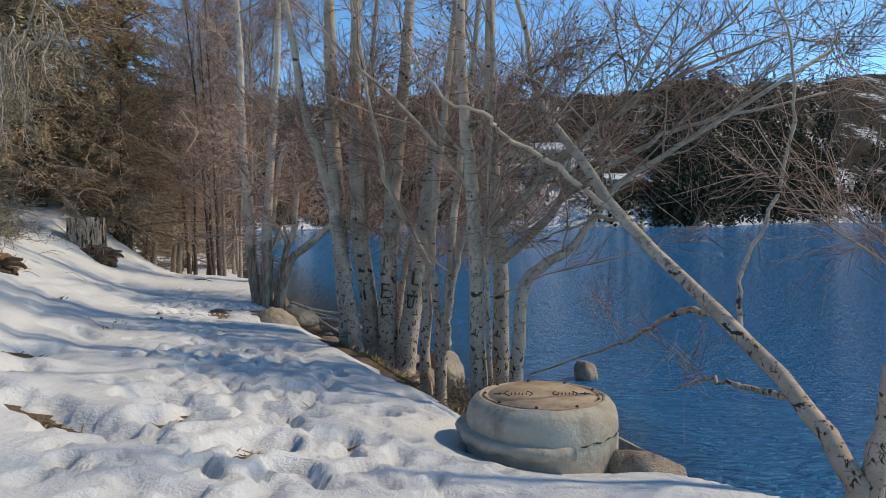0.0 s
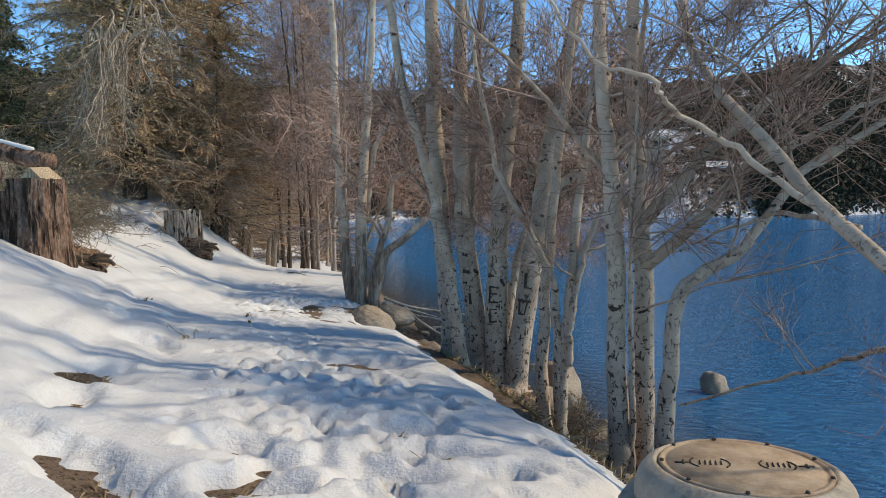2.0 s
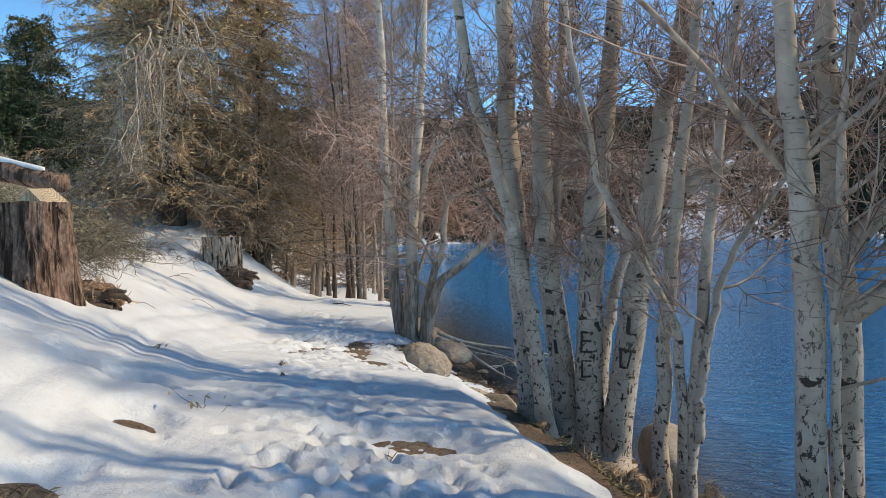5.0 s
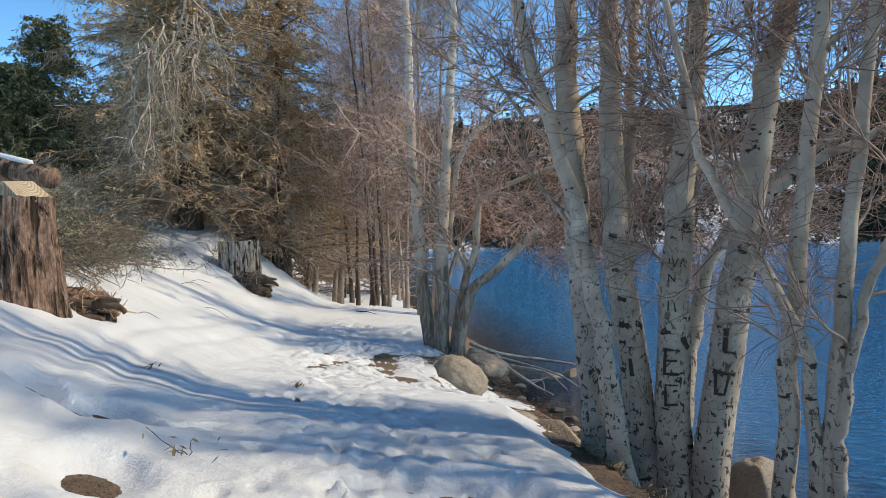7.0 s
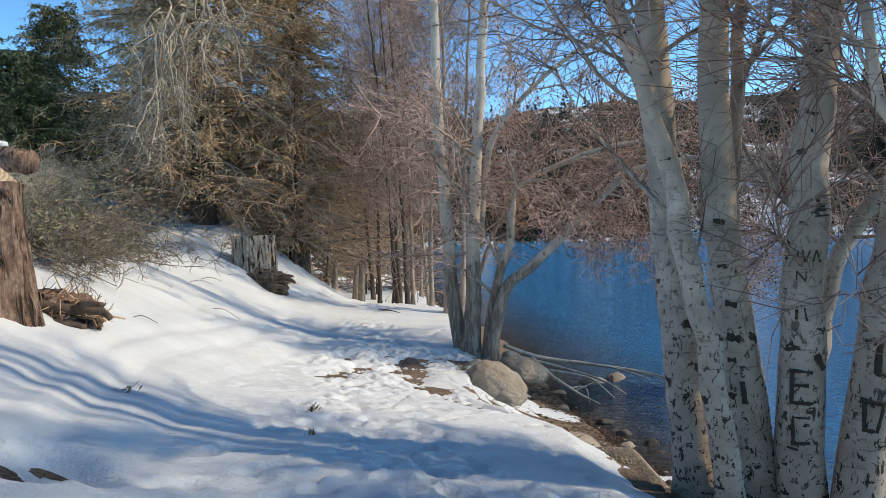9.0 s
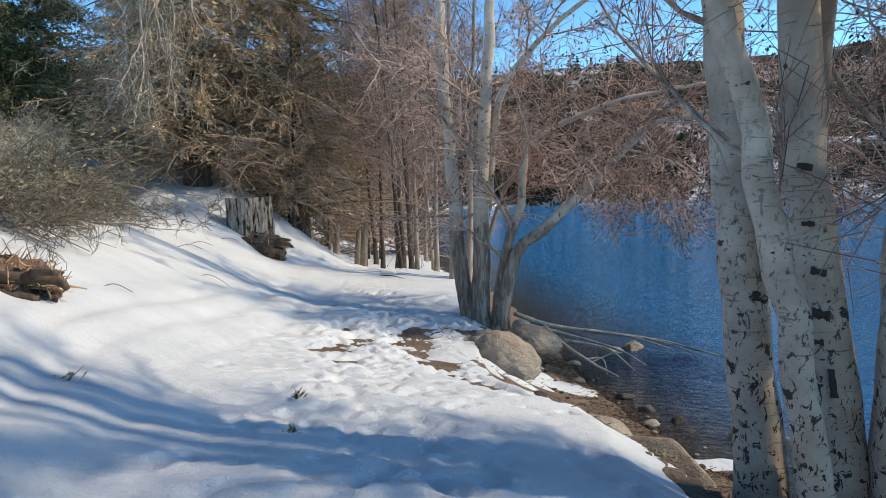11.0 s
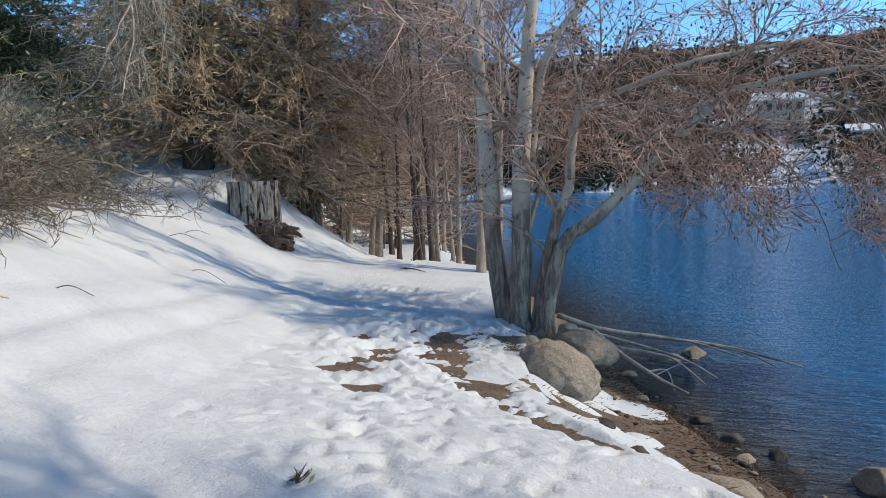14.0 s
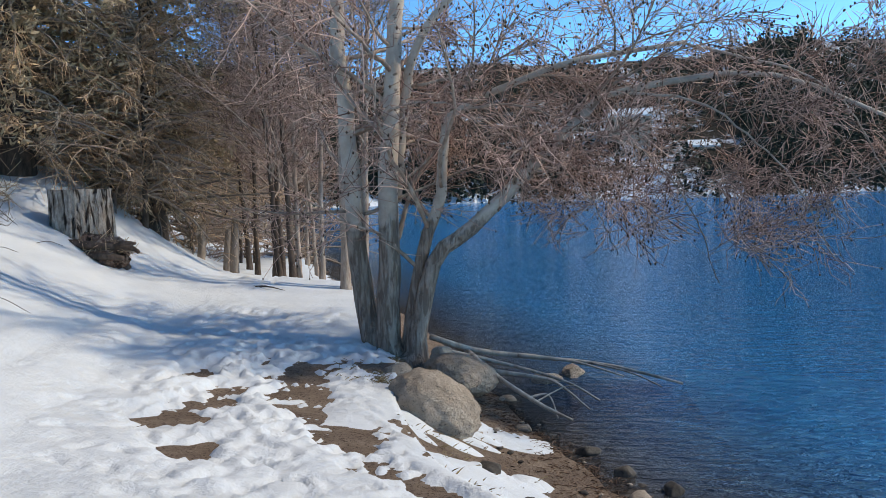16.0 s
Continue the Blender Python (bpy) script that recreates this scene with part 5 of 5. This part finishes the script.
def root_mound(at, label, size=1.0):
    """Crumbling rootwood: a ragged brown heap with fibres and a forked dark root on it."""
    rng = np.random.RandomState(33)
    m = empty("root_mound", at, label, "root", "root mounds by the stumps")
    m.scale = (size, size, size)
    bm = bmesh.new()
    bmesh.ops.create_icosphere(bm, subdivisions=5, radius=1)
    for v in bm.verts:
        c = v.co.copy()
        k = 1 + 0.30 * noise.fractal(c * 1.4, 1.0, 2.0, 4) + 0.16 * noise.noise(Vector((c.x * 3, c.y * 9, c.z * 9))) + 0.09 * noise.noise(c * 17)
        v.co = Vector((c.x * 0.52 * k, c.y * 0.36 * k, c.z * 0.30 * k))
    part("rotten_wood", bm, STUMP_BARK, m)
    n = 260
    p = rng.normal(0, 1, (n, 3))
    p = p / np.linalg.norm(p, axis=1)[:, None] * np.array([0.52, 0.36, 0.30])
    p[:, 2] = np.abs(p[:, 2])
    fibres = Tubes()
    fibres.sticks(p, p + rng.normal(0, 0.09, (n, 3)) + np.array([0.05, 0, 0.01]), np.full(n, 0.011), np.full(n, 0.004))
    fibres.make("fibre_tangle", TWIG_BROWN, m)["kind"] = "stuff"
    for pts, r0, r1 in (([(-0.45, -0.2, 0.20), (0.0, -0.28, 0.17), (0.4, -0.2, 0.12), (0.62, -0.1, 0.10), (0.72, -0.1, 0.02)], 0.085, 0.03), ([(0.35, -0.22, 0.12), (0.55, -0.26, 0.2), (0.75, -0.25, 0.19)], 0.05, 0.03),
                        ([(-0.3, -0.1, 0.02), (0.15, -0.34, 0.0), (0.55, -0.3, -0.05)], 0.08, 0.05)):
        t = Tubes()
        t.add(spline(pts, 12), np.linspace(r0, r1, 12), 9, 0.16, rng)
        t.make("root", DARKB, m)


root_mound((-8.12, 13.5, 0.52), "crumbling brown root mound in the snow beside the stump")
root_mound((-11.85, 26.0, ground_at(-11.85, 26.0) + 0.18), "dark exposed root mass below the sawn stump", 1.25)
log("log_end", [(-0.30, 11.3, -1.15), (-0.28, 11.5, -1.1)], 0.13, 0.13, CUT, "sawn orange log end in the bank", 9)
# driftwood at the many-stemmed tree
DRIFT = "bleached fallen branch lying out into the lake"
log("driftwood_branch", [(-4.5, 22.5, -1.15), (-3.75, 22.8, -1.45), (-2.74, 23.0, -1.61), (-1.56, 23.2, -1.80), (-0.51, 22.6, -1.95)], 0.050, 0.020, DEAD, DRIFT, 10, "branch", lumps=0.1)
log("driftwood_branch", [(-3.9, 22.6, -1.42), (-3.41, 21.4, -1.54), (-2.83, 21.0, -1.82), (-2.41, 20.8, -1.98)], 0.043, 0.017, DEAD, DRIFT, 11, "branch", lumps=0.1)
log("driftwood_branch", [(-3.5, 21.7, -1.52), (-2.9, 21.7, -1.60), (-2.55, 21.6, -1.68), (-2.13, 21.2, -1.95)], 0.035, 0.013, DEAD, DRIFT, 12, "branch", lumps=0.1)
log("driftwood_branch", [(-3.1, 22.9, -1.55), (-2.2, 22.9, -1.66), (-1.39, 22.8, -1.88)], 0.030, 0.013, DEAD, DRIFT, 13, "branch", lumps=0.1)
log("driftwood_branch", [(-3.0, 21.1, -1.75), (-2.7, 21.4, -1.8), (-2.6, 20.9, -1.98)], 0.019, 0.009, DEAD, DRIFT, 14, "branch", lumps=0.1)
log("driftwood_branch", [(0.9, 8.75, -0.9), (1.4, 8.0, -1.4), (2.1, 7.4, -2.0)], 0.032, 0.018, DEAD, "grey fallen branch at the foot of the alders", 15, "branch", lumps=0.1)
log("driftwood_branch", [(-4.4, 22.3, -1.3), (-3.3, 22.4, -1.58), (-2.4, 22.1, -1.78), (-1.9, 21.9, -2.02)], 0.036, 0.013, DEAD, DRIFT, 16, "branch", lumps=0.1)
log("driftwood_branch", [(-1.9, 23.15, -1.74), (-1.3, 22.7, -1.80), (-0.9, 22.3, -1.92)], 0.019, 0.009, DEAD, DRIFT, 17, "branch", lumps=0.1)
log("driftwood_branch", [(-2.9, 21.05, -1.80), (-2.5, 21.3, -1.66), (-2.3, 21.25, -1.62)], 0.012, 0.006, DEAD, DRIFT, 18, "branch", lumps=0.1)
# twigs on the slope snow
for k, (x, y) in enumerate(((-11.6, 22.3), (-12.4, 22.9), (-11.2, 21.2), (-12.0, 24.2))):
    z = ground_at(x, y) + 0.12
    log("fallen_twig", [(x - 0.5, y, z - 0.05), (x, y + 0.1, z + 0.10), (x + 0.45, y - 0.05, z + 0.02)], 0.008, 0.004, DARKB, "dark fallen twig lying on the snow", 20 + k, "twig", sides=6)
for x, y, h, r in ((-11.9, 34, 1.9, 0.16), (-13.8, 36, 1.3, 0.14), (-12.6, 35.2, 1.5, 0.13), (-13.1, 37, 1.6, 0.15), (-14.8, 38.5, 1.7, 0.15)):
    z = ground_at(x, y)
    log("broken_trunk", [(x, y, z - 0.2), (x + 0.05, y, z + h * 0.5), (x + 0.12, y, z + h)], r, r * 0.7, GREY, "broken grey tree trunk past the bend", int(h * 100), "stump")


# ---- small things on the snow and the bank ----
def root_tangle(at, size, strands, label, seed):
    """Washed-out roots in a loose ball under the bank."""
    rng = np.random.RandomState(seed)
    b = empty("root_tangle", at, label, "roots")
    for mat, share, name in ((DARKB, 0.65, "dark_rootwork"), (LIMB, 0.35, "pale_rootwork")):
        t = Tubes(at)
        for _ in range(int(strands * share)):
            p = np.array(at) + rng.normal(0, 0.3, 3) * np.array(size)
            q = limb(p, rng.normal(0, 1, 3) + np.array([0, -0.3, -0.4]), rng.uniform(0.3, 0.8) * max(size) * 1.3, 8, 0.35, -0.1, rng)
            t.add(q, np.linspace(rng.uniform(0.008, 0.024), 0.004, len(q)), 5, cap=False)
        t.make(name, mat, b)["kind"] = "stuff"
    return b


root_tangle((0.42, 9.9, ground_at(0.42, 9.9) + 0.22), (0.42, 0.4, 0.36), 70, "tangle of washed-out dark roots under the bank", 91)
root_tangle((0.62, 7.2, ground_at(0.62, 7.2) + 0.1), (0.42, 0.3, 0.2), 46, "tangle of pale dead shoots at the alder feet", 92)
log("log_round", [(0.75, 13.2, -2.22), (0.95, 13.3, -2.02), (1.0, 13.32, -1.97)], 0.17, 0.165, CUT, "short sawn log standing in the shallows", 93, lumps=0.03)
log("bank_log", [(1.15, 8.1, -1.35), (1.5, 7.6, -1.1), (1.75, 7.25, -1.0)], 0.10, 0.085, DARKB, "dark sodden log at the foot of the alders", 94, lumps=0.08)


def on_snow(x, y):
    return ground_at(x, y) + float(snow_depth(np.array([[float(x)]]), np.array([[float(y)]]))[0, 0])


def dead_weed(x, y, label, seed, size=0.09, stems=7):
    """A dead sprig standing in the snow, with a few curled leaves."""
    rng = np.random.RandomState(seed)
    at = (x, y, on_snow(x, y) - 0.01)
    b = empty("dead_weed", at, label, "weed", "dead weeds in the snow")
    t = Tubes(at)
    for _ in range(stems):
        q = limb(at, rng.normal(0, 0.6, 3) + np.array([0, 0, 0.9]), size * rng.uniform(0.6, 1.6), 5, 0.25, 0.0, rng)
        t.add(q, np.linspace(0.004, 0.002, len(q)), 4, cap=False)
    t.make("sprig", DARKB, b)
    c = np.array(at) + rng.normal(0, 0.5, (12, 3)) * size * np.array([1, 1, 0.3]) + np.array([0, 0, size * 0.35])
    leaf_cloud("dead_leaves", c, 0.035, GRASS, b, at, rng)


dead_weed(-4.78, 12.7, "dead brown weed with curled leaves in the snow", 1, 0.075, 7)
dead_weed(-4.05, 9.25, "thin dry sprig standing in the snow", 2, 0.22, 6)
dead_weed(-4.36, 11.75, "scrap of dead weed in the snow", 3, 0.05, 3)
dead_weed(-5.9, 11.6, "short dark stalk standing in the snow", 4, 0.10, 2)
for k, (x, y, ln, a) in enumerate(((-8.55, 15.55, 0.22, 0.9), (-8.4, 26.4, 0.5, -0.4), (-9.6, 19.5, 0.35, 0.5))):
    z = on_snow(x, y) + 0.015
    log("fallen_twig", [(x - ln * math.cos(a), y - ln * math.sin(a), z - 0.01), (x, y, z + 0.04), (x + ln * math.cos(a), y + ln * math.sin(a), on_snow(x + ln * math.cos(a), y + ln * math.sin(a)) + 0.02)], 0.007 if k != 1 else 0.04, 0.004,
        DARKB, "dark fallen twig lying on the snow", 80 + k, "twig", sides=6)
for k, (x, y) in enumerate(((-2.31, 19.9), (-1.98, 19.25), (-1.53, 18.75))):
    boulder((x, y, -2.1), (0.15, 0.11, 0.09), 60 + k, "dark wet stone at the water's edge", (0, 0, 40 * k), name="stone", group="wet stones at the water's edge", sub=3, mat=WET)


# ---- carved marks on the bark ----
def carving(tree, strokes, centre, r, label):
    """Dark cuts laid on the side of a trunk that faces the path. strokes: (u0, z0, u1, z1, width) in metres round and up the bark."""
    o = tree.location
    for u0, z0, u1, z1, w in strokes:
        bm = bmesh.new()
        n = 5
        prev = None
        for i in range(n + 1):
            u, z = u0 + (u1 - u0) * i / n, z0 + (z1 - z0) * i / n
            d = Vector((u1 - u0, z1 - z0))
            nn = Vector((-d.y, d.x)).normalized() * w * 0.34 * (1.0 + 0.9 * noise.noise(Vector((u * 55, z * 55, 1))))
            row = []
            for s in (-1, 1):
                uu, zz = u + nn.x * s, z + nn.y * s
                x, rr = float(np.interp(zz, centre[0], centre[1])), float(np.interp(zz, centre[0], r)) + 0.012
                a = -math.pi / 2 - 0.22 + uu / rr
                row.append(bm.verts.new((x + rr * math.cos(a) - o[0], centre[2] + rr * math.sin(a) - o[1], zz - o[2])))
            if prev:
                bm.faces.new((prev[0], row[0], row[1], prev[1]))
            prev = row
        me = part("carving", bm, INK, tree, label)
        sol = me.modifiers.new("depth", "SOLIDIFY")
        sol.thickness = 0.010


letters = [(-0.06, 0.42, -0.06, 0.18, 0.035), (-0.06, 0.41, 0.07, 0.40, 0.03), (-0.06, 0.31, 0.05, 0.31, 0.028), (-0.06, 0.19, 0.08, 0.19, 0.03),
           (-0.05, 0.10, -0.05, -0.10, 0.03), (-0.05, 0.09, 0.06, 0.09, 0.02), (-0.05, -0.09, 0.06, -0.08, 0.025), (0.09, 0.52, 0.16, 0.42, 0.06),
           (-0.06, 1.15, -0.06, 1.23, 0.012), (-0.03, 1.23, -0.01, 1.15, 0.012), (-0.01, 1.15, 0.02, 1.23, 0.012),
           (0.04, 1.15, 0.06, 1.23, 0.012), (0.06, 1.23, 0.09, 1.15, 0.012), (-0.06, 1.02, -0.06, 1.09, 0.012), (-0.06, 1.09, 0.0, 1.02, 0.012), (0.0, 1.02, 0.0, 1.09, 0.012),
           (-0.05, 0.85, -0.05, 0.76, 0.02), (0.0, 0.84, 0.02, 0.75, 0.02), (-0.09, -0.12, -0.02, -0.13, 0.02)]
carving(CARVED, letters, ([-0.8, 0.2, 1.0, 1.9], [-0.78, -0.78, -0.74, -0.69], 12.0), [0.19, 0.17, 0.155, 0.145], "old carved letters")
marks = [(-0.03, 0.62, -0.02, 0.42, 0.07), (-0.03, 0.42, 0.08, 0.40, 0.03), (-0.10, 0.24, 0.10, 0.22, 0.045), (-0.07, 0.22, -0.05, 0.06, 0.035), (0.05, 0.22, 0.03, 0.04, 0.03), (-0.06, 0.05, 0.04, 0.04, 0.03)]
carving(LEANER, marks, ([-0.85, 0.46, 1.29, 2.02], [-0.50, -0.31, -0.20, -0.09], 11.9), [0.20, 0.17, 0.16, 0.15], "old carved marks")
blots = [(-0.05, 1.45, 0.03, 1.43, 0.06), (-0.05, 1.12, 0.02, 1.12, 0.04), (-0.02, 0.86, 0.06, 0.84, 0.06), (-0.04, 0.62, 0.05, 0.60, 0.08), (0.02, 0.30, 0.02, 0.14, 0.06), (-0.06, 0.45, 0.0, 0.45, 0.05)]
carving(THICK, blots, ([-0.55, -0.08, 0.89, 1.54], [-1.02, -1.10, -1.22, -1.27], 12.15), [0.19, 0.175, 0.16, 0.15], "old dark bark scars")


# ---- dry grass and litter on the bank ----
def grass():
    rng = np.random.RandomState(8)
    n = 26000
    y = np.where(rng.rand(n) < 0.6, rng.uniform(4.8, 13.5, n), rng.uniform(13.5, 23, n))
    ex, sx = keyed(EDGE_X, y), keyed(SHORE_X, y)
    x = ex + rng.beta(1.1, 3.5, n) * (sx - ex) * 0.8 - 0.03
    on = (y > 19.8) & (y < 21.8)
    x = np.where(on, rng.normal(-4.75, 0.35, n), x)
    keep = (y < 13.4) | on | (rng.rand(n) < 0.12)
    for cx, cy, a, b, turn in PATCHES[:2] + PATCHES[10:11] + PATCHES[20:]:
        i = rng.choice(n, 60, False)
        x[i], y[i] = rng.normal(cx, a * 0.5, 60), rng.normal(cy, b * 0.5, 60)
        keep[i] = True
    x, y = x[keep], y[keep]
    clump = fbm(x, y, 1.8, 77, 3) > -0.15
    x, y = x[clump], y[clump]
    n = len(x)
    z = soil_z(x, y)
    az, ln = rng.uniform(0, 2 * np.pi, n), rng.uniform(0.04, 0.15, n)
    tip = np.stack([np.cos(az) * ln * 0.9, np.sin(az) * ln * 0.9, ln * rng.uniform(0.05, 0.55, n)], -1)
    p = np.stack([x, y, z], -1)
    w = np.stack([-np.sin(az), np.cos(az), np.zeros(n)], -1) * 0.004
    v = np.stack([p - w, p + w, p + tip * 0.6 + w + np.array([0, 0, 0.01]), p + tip], 1).reshape(-1, 3)
    ob = mesh_object("dry_grass", v, np.arange(n * 4).reshape(-1, 4), GRASS, smooth=False)
    tagged(ob, "dry straw-coloured grass along the bank", "grass", kind="stuff")


grass()


def shore_litter():
    """Wet twigs and leaf scraps washed up along the water's edge."""
    rng = np.random.RandomState(19)
    n = 2600
    y = rng.uniform(13.5, 22.6, n)
    ex, sx = keyed(EDGE_X, y), keyed(SHORE_X, y)
    x = sx - np.abs(rng.normal(0.0, 0.28, n)) * (sx - ex) - 0.03
    z = soil_z(x, y) + 0.012
    az, ln = rng.uniform(0, 2 * np.pi, n), rng.uniform(0.02, 0.10, n)
    a = np.stack([x, y, z], -1)
    t = Tubes()
    t.sticks(a, a + np.stack([np.cos(az) * ln, np.sin(az) * ln, rng.uniform(0, 0.02, n)], -1), rng.uniform(0.003, 0.009, n), np.full(n, 0.003))
    tagged(t.make("shore_litter", GRASS_DARK, None), "dark washed-up twigs and leaf litter on the muddy shore", "litter", kind="stuff")


shore_litter()


# ---- a house on the far hillside ----
def house(at, turn, w, d, h, label):
    o = empty("house", at, label, "house")
    o.matrix_world = pose(*at, 0, 0, turn)
    bm = bmesh.new()
    bmesh.ops.create_cube(bm, size=1, matrix=Matrix.Translation((0, 0, h / 2 - 2)) @ Matrix.Diagonal((w, d, h + 4, 1)))
    part("wall", bm, CONCRETE, o, smooth=False)
    bm = bmesh.new()
    e, rise = 0.8, d * 0.28
    pr = [(-w / 2 - e, -d / 2 - e, h - 0.3), (w / 2 + e, -d / 2 - e, h - 0.3), (w / 2 + e, 0, h + rise), (-w / 2 - e, 0, h + rise), (w / 2 + e, d / 2 + e, h - 0.3), (-w / 2 - e, d / 2 + e, h - 0.3)]
    lo = [bm.verts.new(p) for p in pr]
    hi = [bm.verts.new((x, y, z + 0.45)) for x, y, z in pr]
    for q in ((0, 1, 2, 3), (3, 2, 4, 5)):
        bm.faces.new([hi[i] for i in q])
        bm.faces.new([lo[i] for i in reversed(q)])
    for a, b in ((0, 1), (1, 2), (2, 4), (4, 5), (5, 3), (3, 0)):
        bm.faces.new((lo[a], lo[b], hi[b], hi[a]))
    part("roof", bm, SNOW, o, "snow-covered roof", smooth=False)
    for i in range(5):
        bm = bmesh.new()
        x = -w / 2 + w * (i + 0.5) / 5
        bmesh.ops.create_cube(bm, size=1, matrix=Matrix.Translation((x, -d / 2 - 0.03, h * 0.55)) @ Matrix.Diagonal((w * 0.11, 0.12, h * 0.42, 1)))
        part("window", bm, INK, o, "dark window", smooth=False)


house((33.5, 226, 16.5), -6, 12, 7, 4.0, "distant pale house with a snowy roof on the hill")
house((52, 221, 8.5), 8, 7, 5, 3, "distant small house with a snowy roof by the lake")
